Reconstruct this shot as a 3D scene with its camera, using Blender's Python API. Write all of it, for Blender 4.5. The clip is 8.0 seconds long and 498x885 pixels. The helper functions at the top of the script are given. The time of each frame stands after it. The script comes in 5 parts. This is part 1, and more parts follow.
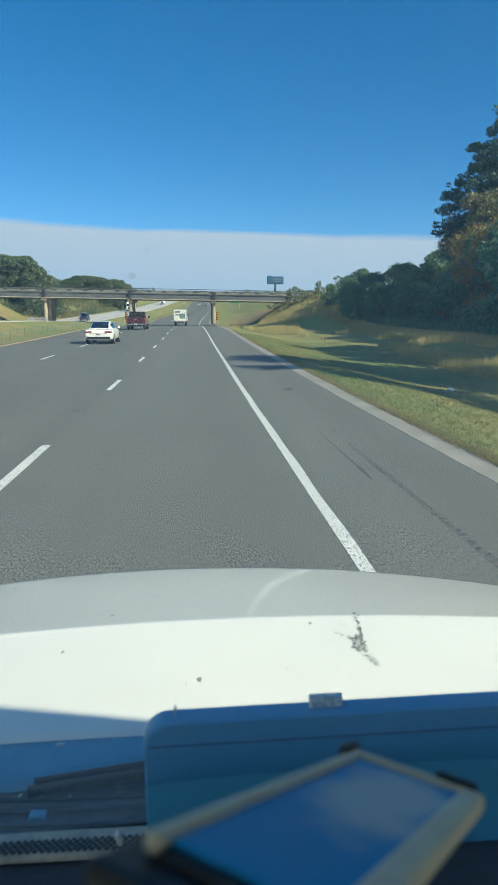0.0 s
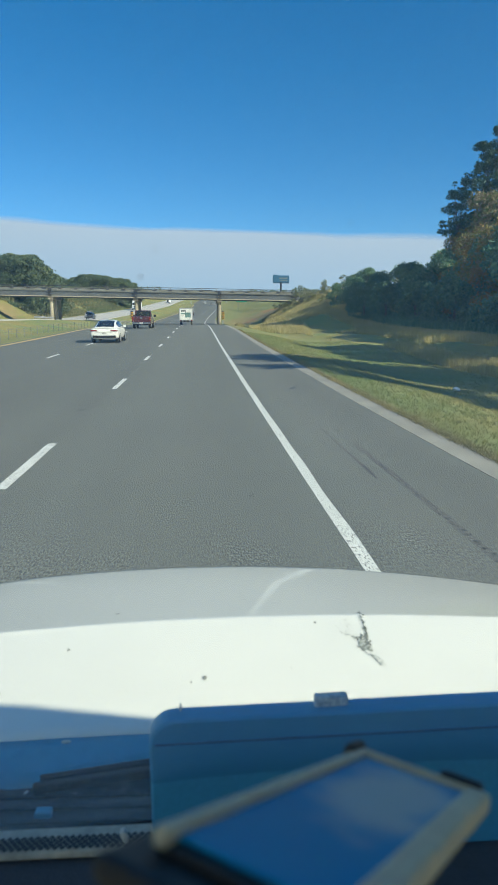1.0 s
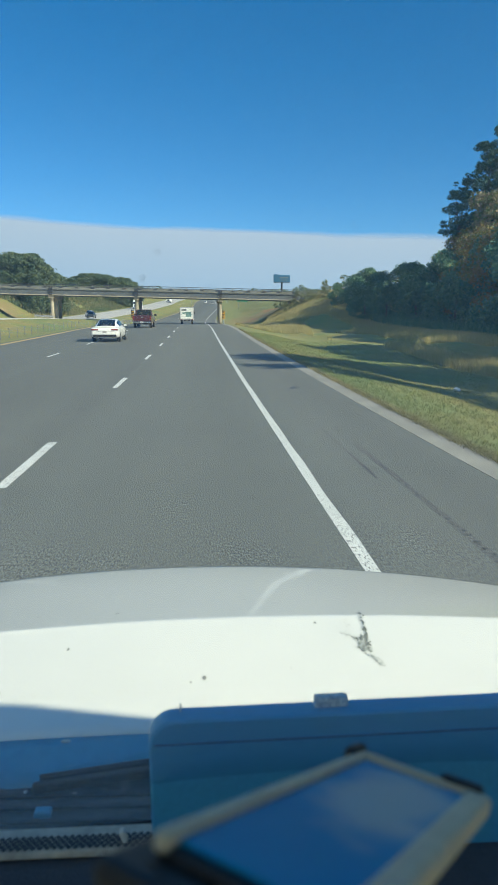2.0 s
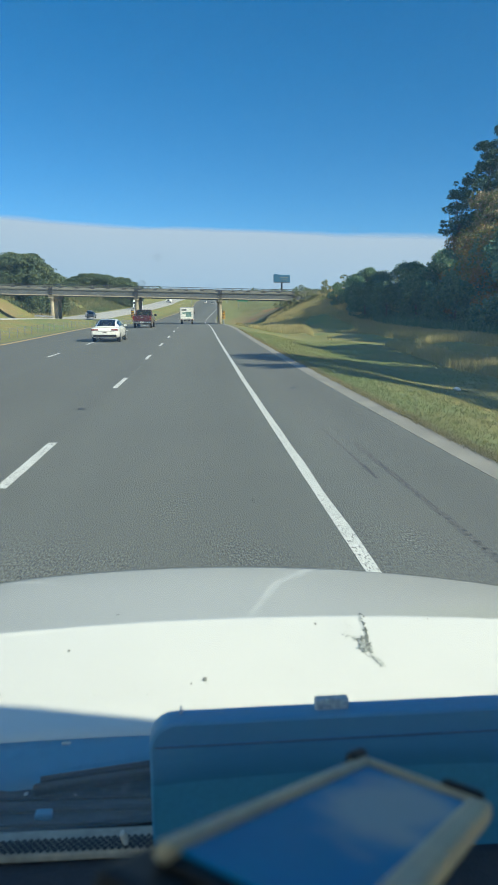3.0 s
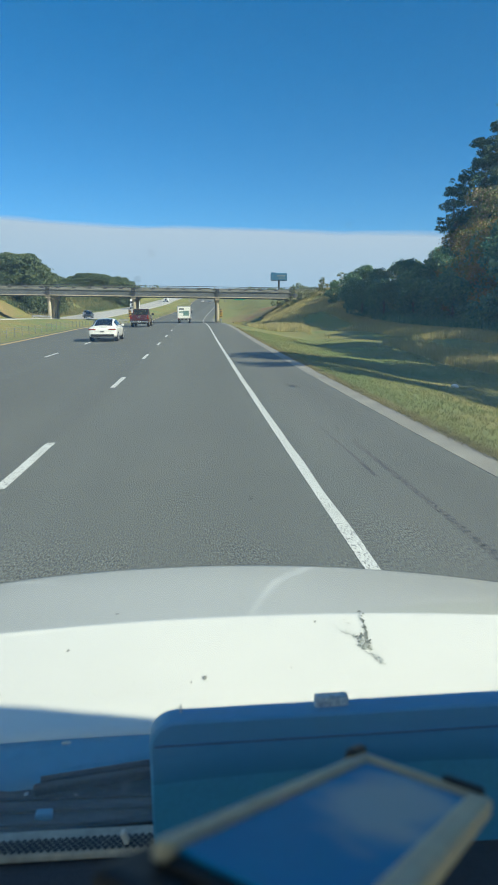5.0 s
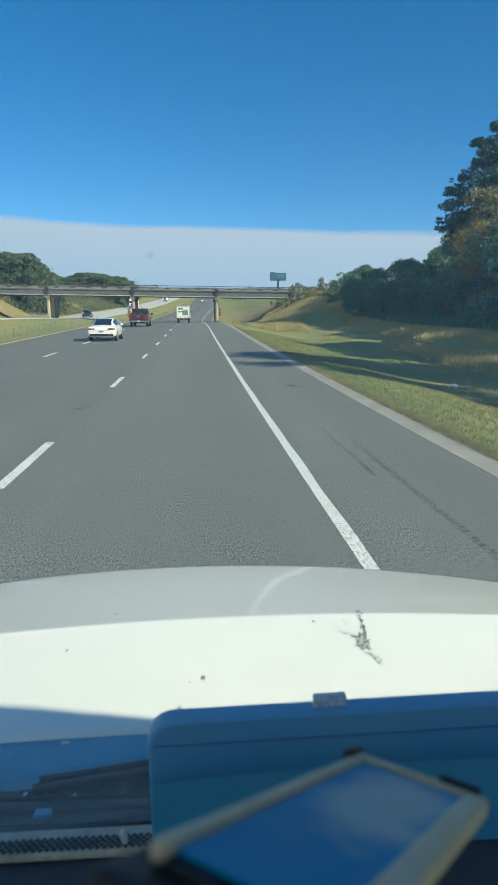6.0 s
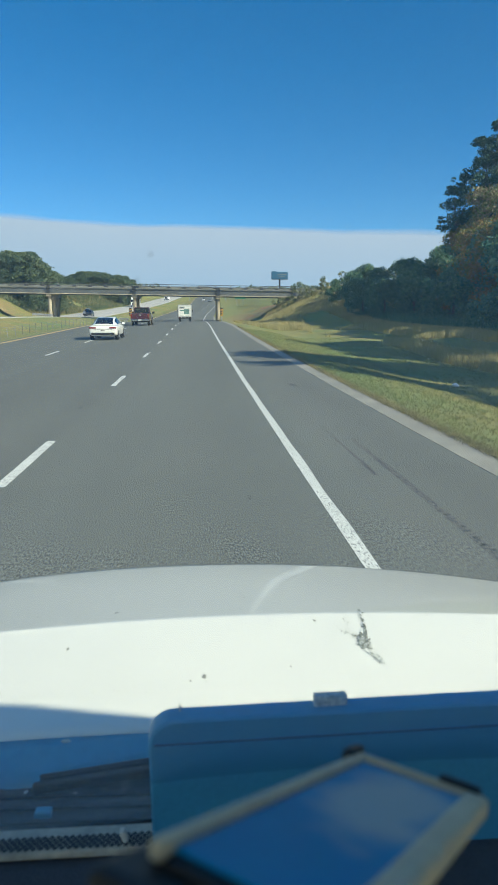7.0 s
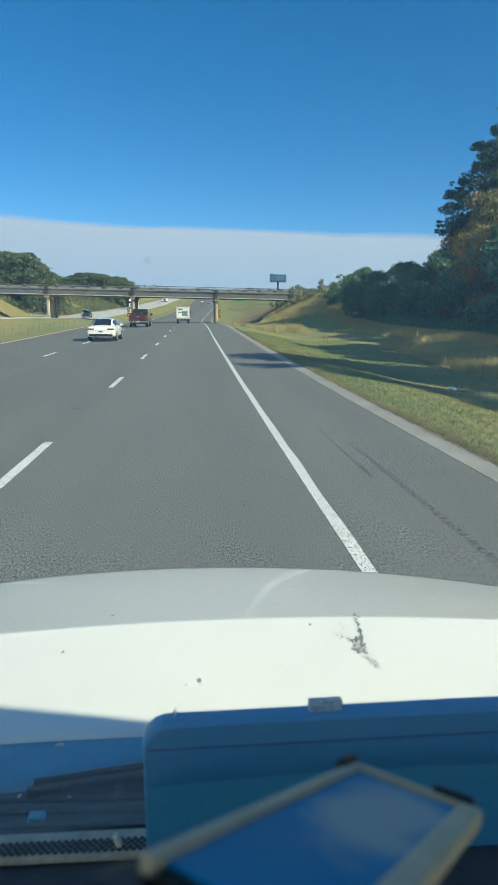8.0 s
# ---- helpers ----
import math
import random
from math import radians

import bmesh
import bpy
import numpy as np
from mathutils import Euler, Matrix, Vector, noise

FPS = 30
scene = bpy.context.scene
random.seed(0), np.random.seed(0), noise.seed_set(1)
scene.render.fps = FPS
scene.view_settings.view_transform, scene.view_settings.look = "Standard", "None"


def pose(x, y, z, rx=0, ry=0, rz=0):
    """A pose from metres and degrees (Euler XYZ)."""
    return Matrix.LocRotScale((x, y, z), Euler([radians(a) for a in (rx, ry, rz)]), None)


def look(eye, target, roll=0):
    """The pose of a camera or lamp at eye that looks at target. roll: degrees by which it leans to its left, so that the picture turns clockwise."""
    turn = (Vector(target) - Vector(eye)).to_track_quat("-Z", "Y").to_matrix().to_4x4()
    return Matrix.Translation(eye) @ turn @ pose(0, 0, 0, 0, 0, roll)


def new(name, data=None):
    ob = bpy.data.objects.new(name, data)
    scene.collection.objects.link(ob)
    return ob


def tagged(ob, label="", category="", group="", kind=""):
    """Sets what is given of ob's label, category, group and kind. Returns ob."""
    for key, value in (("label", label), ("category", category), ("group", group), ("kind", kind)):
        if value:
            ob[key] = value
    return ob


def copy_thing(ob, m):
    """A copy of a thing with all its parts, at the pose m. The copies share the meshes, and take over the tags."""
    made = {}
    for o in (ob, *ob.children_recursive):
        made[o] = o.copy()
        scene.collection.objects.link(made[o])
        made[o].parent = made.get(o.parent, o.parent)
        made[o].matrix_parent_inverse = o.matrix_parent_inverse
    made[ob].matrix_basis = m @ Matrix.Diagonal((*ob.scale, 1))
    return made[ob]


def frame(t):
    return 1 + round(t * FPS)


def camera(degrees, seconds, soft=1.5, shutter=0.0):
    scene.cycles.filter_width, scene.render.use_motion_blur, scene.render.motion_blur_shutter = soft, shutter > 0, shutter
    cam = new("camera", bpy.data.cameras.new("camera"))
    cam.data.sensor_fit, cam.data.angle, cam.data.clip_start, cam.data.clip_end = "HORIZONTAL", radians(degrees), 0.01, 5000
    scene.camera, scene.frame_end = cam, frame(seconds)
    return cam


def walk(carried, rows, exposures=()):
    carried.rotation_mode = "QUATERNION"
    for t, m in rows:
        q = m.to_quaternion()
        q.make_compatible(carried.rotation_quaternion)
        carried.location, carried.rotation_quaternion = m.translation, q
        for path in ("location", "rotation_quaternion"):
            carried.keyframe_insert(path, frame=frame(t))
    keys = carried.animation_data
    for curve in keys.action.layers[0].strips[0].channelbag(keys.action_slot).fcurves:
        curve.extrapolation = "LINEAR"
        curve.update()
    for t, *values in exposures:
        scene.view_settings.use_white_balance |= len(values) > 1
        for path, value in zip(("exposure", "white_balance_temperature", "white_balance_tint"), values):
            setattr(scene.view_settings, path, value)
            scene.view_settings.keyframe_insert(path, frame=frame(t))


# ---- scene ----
# ---- camera and its path (a phone on the dashboard of a vehicle that stands in the lane) ----
cam = camera(38.5, 8.0, soft=1.5)
cam.data.dof.use_dof = True
cam.data.dof.focus_distance = 14.0
cam.data.dof.aperture_fstop = 16.0
ROWS = [
    (0.0, 0.0004, -0.0005, 1.9596, 80.200, 0.103, -4.440),
    (0.5, -0.0002, -0.0027, 1.9601, 80.123, -0.121, -4.109),
    (1.0, -0.0005, -0.0021, 1.9602, 80.124, 0.007, -3.996),
    (2.5, -0.0011, -0.0012, 1.9624, 80.068, -0.253, -3.929),
    (3.0, -0.0010, -0.0007, 1.9634, 80.074, -0.104, -3.942),
    (3.5, -0.0007, -0.0017, 1.9629, 79.755, 0.087, -4.062),
    (4.0, -0.0009, -0.0006, 1.9601, 79.750, 0.730, -4.157),
    (4.5, -0.0006, 0.0006, 1.9612, 79.966, 0.347, -4.098),
    (6.0, 0.0003, -0.0007, 1.9634, 79.931, 0.283, -4.213),
    (6.5, 0.0003, -0.0016, 1.9639, 79.919, 0.047, -4.150),
    (7.0, 0.0006, -0.0004, 1.9632, 79.856, 0.196, -4.094),
    (7.5, 0.0012, -0.0005, 1.9649, 79.864, -0.310, -4.230),
    (8.0, 0.0015, 0.0009, 1.9653, 80.038, -0.195, -4.243),
]
walk(cam, [(r[0], pose(*r[1:])) for r in ROWS])
scene.view_settings.exposure = 0.86

# ---- sky and sun ----
SUN_EL, SUN_AZ = radians(31), radians(128)          # azimuth from +y towards +x
SUN_DIR = Vector((math.sin(SUN_AZ) * math.cos(SUN_EL), math.cos(SUN_AZ) * math.cos(SUN_EL), math.sin(SUN_EL)))
world = bpy.data.worlds.new("sky")
scene.world = world
world.use_nodes = True
wn = world.node_tree
sky = wn.nodes.new("ShaderNodeTexSky")
sky.sky_type, sky.sun_disc = "NISHITA", False
sky.sun_elevation, sky.sun_rotation = SUN_EL, SUN_AZ
sky.air_density, sky.dust_density, sky.ozone_density = 1.0, 0.0, 2.2
sky.altitude = 900
deep = wn.nodes.new("ShaderNodeHueSaturation")        # the clip's sky is a deep, saturated blue
deep.inputs["Hue"].default_value, deep.inputs["Saturation"].default_value = 0.4975, 1.41
air, lift = wn.nodes.new("ShaderNodeTexCoord"), wn.nodes.new("ShaderNodeVectorMath")   # thin, dry air: little haze low down
lift.inputs[1].default_value = (0, 0, 0.055)
wn.links.new(air.outputs["Generated"], lift.inputs[0])
wn.links.new(lift.outputs[0], sky.inputs[0])
wn.links.new(sky.outputs[0], deep.inputs["Color"])
wn.links.new(deep.outputs[0], wn.nodes["Background"].inputs[0])
wn.nodes["Background"].inputs[1].default_value = 0.087
sun_data = bpy.data.lights.new("sun", "SUN")
sun_data.energy, sun_data.angle, sun_data.color = 4.5, radians(0.55), (1.0, 0.91, 0.66)
sun = new("sun", sun_data)
sun.matrix_world = look(SUN_DIR * 200, (0, 0, 0))


# ---- materials ----
def material(name, base, rough=0.6, metal=0.0, vary=0.15, scale=6.0, fine=60.0, bump=0.0, bump_scale=80.0,
             other=None, spread=0.5, bias=0.0, leafy=0.0, per_island=False, coat=0.0, spec=0.5, stretch=None, obj_random=False, speck=(0.65, 1.25)):
    """A procedural surface: two scales of noise between a base colour and a second one, with fine relief."""
    m = bpy.data.materials.new(name)
    m.use_nodes = True
    n, l = m.node_tree.nodes, m.node_tree.links
    b = n["Principled BSDF"]
    b.inputs["Roughness"].default_value = rough
    b.inputs["Metallic"].default_value = metal
    b.inputs["Specular IOR Level"].default_value = spec
    b.inputs["Coat Weight"].default_value = coat
    b.inputs["Coat Roughness"].default_value = 0.045
    co = n.new("ShaderNodeTexCoord")
    vec = co.outputs["Object"]
    if stretch:
        mp = n.new("ShaderNodeMapping")
        mp.inputs["Scale"].default_value = stretch
        l.new(vec, mp.inputs["Vector"])
        vec = mp.outputs["Vector"]
    big, small = n.new("ShaderNodeTexNoise"), n.new("ShaderNodeTexNoise")
    big.inputs["Scale"].default_value, small.inputs["Scale"].default_value = scale, fine
    big.inputs["Detail"].default_value, small.inputs["Detail"].default_value = 5, 3
    l.new(vec, big.inputs["Vector"])
    l.new(vec, small.inputs["Vector"])
    other = other or tuple(c * (1 - vary * 2) for c in base)
    mix = n.new("ShaderNodeMix")
    mix.data_type = "RGBA"
    mix.inputs["A"].default_value, mix.inputs["B"].default_value = (*base, 1), (*other, 1)
    ramp = n.new("ShaderNodeMapRange")
    ramp.inputs["From Min"].default_value, ramp.inputs["From Max"].default_value = 0.5 + bias - spread * 0.4, 0.5 + bias + spread * 0.4
    if per_island:
        g = n.new("ShaderNodeNewGeometry")
        add = n.new("ShaderNodeMath")
        add.operation = "MULTIPLY_ADD"
        add.inputs[1].default_value, add.inputs[2].default_value = 0.6, -0.3
        l.new(g.outputs["Random Per Island"], add.inputs[0])
        s2 = n.new("ShaderNodeMath")
        l.new(add.outputs[0], s2.inputs[0])
        l.new(big.outputs["Fac"], s2.inputs[1])
        l.new(s2.outputs[0], ramp.inputs["Value"])
    elif obj_random:
        g = n.new("ShaderNodeObjectInfo")
        add = n.new("ShaderNodeMath")
        add.operation = "MULTIPLY_ADD"
        add.inputs[1].default_value, add.inputs[2].default_value = 0.6, -0.3
        l.new(g.outputs["Random"], add.inputs[0])
        s2 = n.new("ShaderNodeMath")
        l.new(add.outputs[0], s2.inputs[0])
        l.new(big.outputs["Fac"], s2.inputs[1])
        l.new(s2.outputs[0], ramp.inputs["Value"])
    else:
        l.new(big.outputs["Fac"], ramp.inputs["Value"])
    l.new(ramp.outputs[0], mix.inputs["Factor"])
    fm = n.new("ShaderNodeMix")
    fm.data_type, fm.blend_type = "RGBA", "MULTIPLY"
    fm.inputs["Factor"].default_value = min(1.0, vary * 3)
    l.new(mix.outputs["Result"], fm.inputs["A"])
    cr = n.new("ShaderNodeMapRange")
    cr.inputs["From Min"].default_value, cr.inputs["From Max"].default_value = 0.3, 0.7
    cr.inputs["To Min"].default_value, cr.inputs["To Max"].default_value = speck
    l.new(small.outputs["Fac"], cr.inputs["Value"])
    l.new(cr.outputs[0], fm.inputs["B"])
    l.new(fm.outputs["Result"], b.inputs["Base Color"])
    if bump:
        bn, bt = n.new("ShaderNodeBump"), n.new("ShaderNodeTexNoise")
        bt.inputs["Scale"].default_value, bt.inputs["Detail"].default_value = bump_scale, 4
        bn.inputs["Strength"].default_value, bn.inputs["Distance"].default_value = bump, 0.02
        l.new(vec, bt.inputs["Vector"])
        l.new(bt.outputs["Fac"], bn.inputs["Height"])
        l.new(bn.outputs[0], b.inputs["Normal"])
    if leafy:                                        # thin leaves let light through
        ts, ms = n.new("ShaderNodeBsdfTranslucent"), n.new("ShaderNodeMixShader")
        ms.inputs[0].default_value = leafy
        l.new(fm.outputs["Result"], ts.inputs[0])
        l.new(b.outputs[0], ms.inputs[1])
        l.new(ts.outputs[0], ms.inputs[2])
        l.new(ms.outputs[0], n["Material Output"].inputs[0])
    return m


def asphalt(name, base, coarse):
    """Rolled asphalt: fine grain, patches where the coarse stone shows, and faint bands along the wheel tracks."""
    m = bpy.data.materials.new(name)
    m.use_nodes = True
    n, l = m.node_tree.nodes, m.node_tree.links
    b = n["Principled BSDF"]
    b.inputs["Roughness"].default_value = 0.86
    co = n.new("ShaderNodeTexCoord")

    def field(scale, detail, stretch, lo, hi, to_lo, to_hi):
        mp, ns, mr = n.new("ShaderNodeMapping"), n.new("ShaderNodeTexNoise"), n.new("ShaderNodeMapRange")
        mp.inputs["Scale"].default_value = stretch
        ns.inputs["Scale"].default_value, ns.inputs["Detail"].default_value = scale, detail
        mr.inputs["From Min"].default_value, mr.inputs["From Max"].default_value = lo, hi
        mr.inputs["To Min"].default_value, mr.inputs["To Max"].default_value = to_lo, to_hi
        l.new(co.outputs["Object"], mp.inputs["Vector"])
        l.new(mp.outputs[0], ns.inputs["Vector"])
        l.new(ns.outputs["Fac"], mr.inputs["Value"])
        return mr.outputs[0]

    def times(a, c):
        q = n.new("ShaderNodeMath")
        q.operation = "MULTIPLY"
        l.new(a, q.inputs[0])
        l.new(c, q.inputs[1])
        return q.outputs[0]

    tracks = field(0.75, 2, (1.0, 0.012, 1.0), 0.3, 0.7, 0.90, 1.10)
    blotch = field(0.22, 5, (1.0, 0.4, 1.0), 0.3, 0.7, 0.93, 1.08)
    grain = field(60, 3, (1.0, 0.3, 1.0), 0.3, 0.7, 0.62, 1.38)
    stone = field(62, 2, (1.0, 0.32, 1.0), 0.36, 0.64, 0.20, 1.80)
    patch = field(0.9, 4, (1.0, 0.55, 1.0), 0.44, 0.60, 0.08, coarse)
    mix = n.new("ShaderNodeMix")
    l.new(patch, mix.inputs["Factor"])
    l.new(grain, mix.inputs["A"])
    l.new(stone, mix.inputs["B"])
    tone = times(times(tracks, blotch), mix.outputs["Result"])
    col = n.new("ShaderNodeMix")
    col.data_type, col.blend_type = "RGBA", "MULTIPLY"
    col.inputs["Factor"].default_value = 1.0
    col.inputs["A"].default_value = (*base, 1)
    l.new(tone, col.inputs["B"])
    l.new(col.outputs["Result"], b.inputs["Base Color"])
    bump = n.new("ShaderNodeBump")
    bump.inputs["Strength"].default_value, bump.inputs["Distance"].default_value = 0.25, 0.012
    l.new(mix.outputs["Result"], bump.inputs["Height"])
    l.new(bump.outputs[0], b.inputs["Normal"])
    return m


ASPHALT = asphalt("asphalt", (0.134, 0.137, 0.121), 0.70)
ASPHALT_OLD = asphalt("older_asphalt", (0.118, 0.121, 0.108), 0.45)
SHOULDER = asphalt("shoulder_asphalt", (0.133, 0.134, 0.119), 0.80)
CONCRETE = material("concrete", (0.33, 0.31, 0.27), 0.85, vary=0.15, scale=1.2, fine=20, bump=0.2)
PALE_ROAD = material("pale_concrete_road", (0.50, 0.48, 0.45), 0.8, vary=0.08, scale=0.1, fine=2)
PAINT_W = material("white_road_paint", (0.72, 0.72, 0.68), 0.6, vary=0.14, scale=55, fine=90, stretch=(1.0, 0.3, 1.0), other=(0.16, 0.155, 0.15), spread=0.16, bias=0.085)
PAINT_Y = material("yellow_road_paint", (0.74, 0.48, 0.14), 0.6, vary=0.15, scale=5, fine=40)
RUBBER_MARK = material("tyre_mark", (0.075, 0.074, 0.069), 0.85, vary=0.34, scale=1.2, fine=42, stretch=(1.0, 0.35, 1.0), speck=(0.25, 1.85), other=(0.118, 0.115, 0.103), spread=0.7)
TAR = material("tar", (0.065, 0.065, 0.063), 0.6, vary=0.2)
GRASS = material("grass", (0.130, 0.198, 0.060), 0.9, vary=0.22, scale=0.16, fine=6, bump=0.8, bump_scale=14, other=(0.29, 0.215, 0.068), spread=0.5)
BLADE = material("grass_blades", (0.13, 0.20, 0.065), 0.8, vary=0.2, scale=0.3, fine=5, per_island=True, other=(0.25, 0.22, 0.08), leafy=0.3)
DRY = material("dry_verge_grass", (0.33, 0.27, 0.14), 0.85, vary=0.2, scale=0.3, fine=5, per_island=True, other=(0.18, 0.17, 0.06), leafy=0.3)
TALL = material("dry_tall_grass", (0.56, 0.46, 0.23), 0.85, vary=0.2, scale=0.3, fine=5, per_island=True, other=(0.38, 0.35, 0.15), leafy=0.45)
DRYSLOPE = material("dry_bank_grass", (0.30, 0.20, 0.08), 0.95, vary=0.2, scale=0.5, fine=6, bump=0.6, bump_scale=10, other=(0.20, 0.19, 0.07))
SOIL = material("bare_red_soil", (0.42, 0.21, 0.09), 0.95, vary=0.2, scale=0.4, fine=4, bump=0.5, bump_scale=5)
BARK = material("bark", (0.20, 0.17, 0.135), 0.9, vary=0.25, scale=3, fine=18, bump=0.6, bump_scale=20)
LEAF = material("leaves_green", (0.055, 0.165, 0.105), 0.55, vary=0.25, scale=0.7, fine=3, per_island=True, other=(0.21, 0.31, 0.17), spread=0.7, leafy=0.4)
LEAF_O = material("leaves_turning", (0.36, 0.20, 0.07), 0.6, vary=0.2, scale=0.35, fine=3, per_island=True, other=(0.17, 0.20, 0.05), leafy=0.35)
LEAF_Y = material("leaves_yellow_green", (0.36, 0.27, 0.15), 0.6, vary=0.2, scale=0.4, fine=3, per_island=True, other=(0.14, 0.19, 0.05), leafy=0.35)
BUSH = material("bush_leaves", (0.14, 0.19, 0.09), 0.6, vary=0.2, scale=0.4, fine=3, per_island=True, other=(0.27, 0.24, 0.10), leafy=0.35)
NEEDLE = material("pine_needles", (0.055, 0.13, 0.09), 0.6, vary=0.2, scale=0.6, fine=4, per_island=True, other=(0.075, 0.11, 0.04), leafy=0.25)
FARLEAF = material("far_leaves", (0.075, 0.125, 0.08), 0.8, vary=0.25, scale=0.25, fine=1, per_island=True, other=(0.19, 0.23, 0.12), spread=0.7, leafy=0.45)
GIRDER = material("dark_girder_concrete", (0.105, 0.115, 0.125), 0.85, vary=0.15, scale=0.4, fine=4)
PARAPET = material("parapet_concrete", (0.20, 0.20, 0.185), 0.85, vary=0.18, scale=0.5, fine=5, stretch=(1.0, 1.0, 0.4))
DECK = material("bridge_deck_concrete", (0.25, 0.26, 0.27), 0.85, vary=0.15, scale=0.5, fine=4)
COLUMN = material("pier_concrete", (0.42, 0.36, 0.27), 0.85, vary=0.12, scale=0.8, fine=8, bump=0.2)
STEEL = material("galvanised_steel", (0.45, 0.46, 0.46), 0.45, metal=0.7, vary=0.1, scale=3, fine=20)
DULLSTEEL = material("weathered_steel", (0.20, 0.20, 0.19), 0.6, metal=0.2, vary=0.15)
DARKSTEEL = material("dark_steel", (0.05, 0.052, 0.055), 0.5, metal=0.4, vary=0.15)
SIGN_Y = material("marker_yellow", (0.75, 0.40, 0.03), 0.5, vary=0.08)
SIGN_K = material("marker_black", (0.02, 0.02, 0.02), 0.5, vary=0.1)
SIGN_G = material("sign_green", (0.01, 0.20, 0.12), 0.5, vary=0.06)
SIGN_B = material("billboard_blue", (0.02, 0.10, 0.20), 0.5, vary=0.08)
SIGN_R = material("board_red", (0.30, 0.05, 0.04), 0.6, vary=0.1)
HOODWHITE = material("white_car_paint", (0.810, 0.800, 0.740), 0.32, vary=0.02, scale=2.5, fine=160, coat=0.55, other=(0.790, 0.780, 0.722))
CARWHITE = material("white_paint_far", (0.80, 0.80, 0.79), 0.35, vary=0.03, coat=0.8)
CARRED = material("dark_red_paint", (0.060, 0.010, 0.022), 0.35, vary=0.06, coat=0.8)
CARDARK = material("dark_paint", (0.025, 0.027, 0.032), 0.35, vary=0.06, coat=0.8)
CARSILVER = material("silver_paint", (0.42, 0.43, 0.45), 0.35, metal=0.4, vary=0.06, coat=0.6)
CARGLASS = material("dark_vehicle_glass", (0.012, 0.016, 0.022), 0.08, vary=0.05, spec=0.8)
TYRE = material("tyre_rubber", (0.022, 0.022, 0.022), 0.85, vary=0.15)
RIM = material("alloy_rim", (0.40, 0.40, 0.41), 0.35, metal=0.8, vary=0.05)
LAMPRED = material("tail_lamp_red", (0.22, 0.03, 0.025), 0.25, vary=0.05, coat=0.5)
CHROME = material("chrome", (0.62, 0.62, 0.63), 0.18, metal=1.0, vary=0.04)
PLATE = material("plate_pale", (0.6, 0.6, 0.58), 0.5, vary=0.05)
TRIMBLACK = material("black_trim", (0.02, 0.021, 0.023), 0.55, vary=0.2)
BOXWHITE = material("box_body_white", (0.74, 0.74, 0.71), 0.5, vary=0.05, scale=1)
GRAPHIC_G = material("graphic_green", (0.15, 0.29, 0.28), 0.5, vary=0.3, scale=3)
GRAPHIC_R = material("graphic_orange", (0.60, 0.10, 0.04), 0.5, vary=0.1)
GRAPHIC_K = material("graphic_dark", (0.20, 0.22, 0.24), 0.5, vary=0.3, scale=3)
DASH = material("dash_vinyl", (0.055, 0.062, 0.072), 0.75, vary=0.12, scale=8, fine=220, bump=0.25, bump_scale=320)
# The bluish tint of the shaded cowl is put into this colour.
COWL_SHADE = material("cowl_shade_blue", (0.06, 0.30, 0.44), 0.5, vary=0.10, scale=6, fine=90, other=(0.05, 0.25, 0.38))
COWL = material("cowl_plastic", (0.032, 0.043, 0.050), 0.7, vary=0.25, scale=7, fine=60, bump=0.25, bump_scale=90)
GRILLE = material("defroster_grille", (0.46, 0.44, 0.36), 0.6, vary=0.15, scale=20, fine=120)
TABLET = material("navy_plastic_case", (0.042, 0.265, 0.46), 0.42, vary=0.06, scale=3, fine=150, bump=0.06, bump_scale=400)
SEAMDARK = material("case_seam", (0.03, 0.12, 0.24), 0.6, vary=0.1)
GREYTAB = material("grey_tab", (0.60, 0.63, 0.62), 0.6, vary=0.2, scale=190, other=(0.24, 0.30, 0.34), spread=0.4)
HOLDER = material("beige_grey_frame", (0.66, 0.60, 0.42), 0.55, vary=0.06, scale=20)
# Reflected sky is painted into the screen: blue, with a pale cloud tone.
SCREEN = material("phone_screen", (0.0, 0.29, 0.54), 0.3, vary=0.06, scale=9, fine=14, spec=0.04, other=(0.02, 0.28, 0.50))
CLOUD_SHEEN = (0.37, 0.50, 0.52)


def paint_reflection(m, at, size, tone):
    """A pale painted reflection, with a soft ragged edge, on a plain surface."""
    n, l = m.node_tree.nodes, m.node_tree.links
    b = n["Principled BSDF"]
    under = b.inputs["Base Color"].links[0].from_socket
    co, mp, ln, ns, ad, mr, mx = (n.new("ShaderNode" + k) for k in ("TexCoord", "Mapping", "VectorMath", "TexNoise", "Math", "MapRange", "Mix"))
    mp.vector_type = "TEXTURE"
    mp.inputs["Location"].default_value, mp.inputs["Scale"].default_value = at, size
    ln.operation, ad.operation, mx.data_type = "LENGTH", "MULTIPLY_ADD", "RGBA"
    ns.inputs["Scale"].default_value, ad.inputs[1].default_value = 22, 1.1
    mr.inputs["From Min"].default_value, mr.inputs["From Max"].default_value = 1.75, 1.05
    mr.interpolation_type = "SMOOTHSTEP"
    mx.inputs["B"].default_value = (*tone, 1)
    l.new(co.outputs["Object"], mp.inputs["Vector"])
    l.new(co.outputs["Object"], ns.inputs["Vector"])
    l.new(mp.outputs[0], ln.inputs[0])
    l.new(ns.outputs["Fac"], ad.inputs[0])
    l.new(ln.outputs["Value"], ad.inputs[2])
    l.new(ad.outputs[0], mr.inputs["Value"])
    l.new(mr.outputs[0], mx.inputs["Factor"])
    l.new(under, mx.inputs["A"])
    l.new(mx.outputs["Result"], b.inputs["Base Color"])


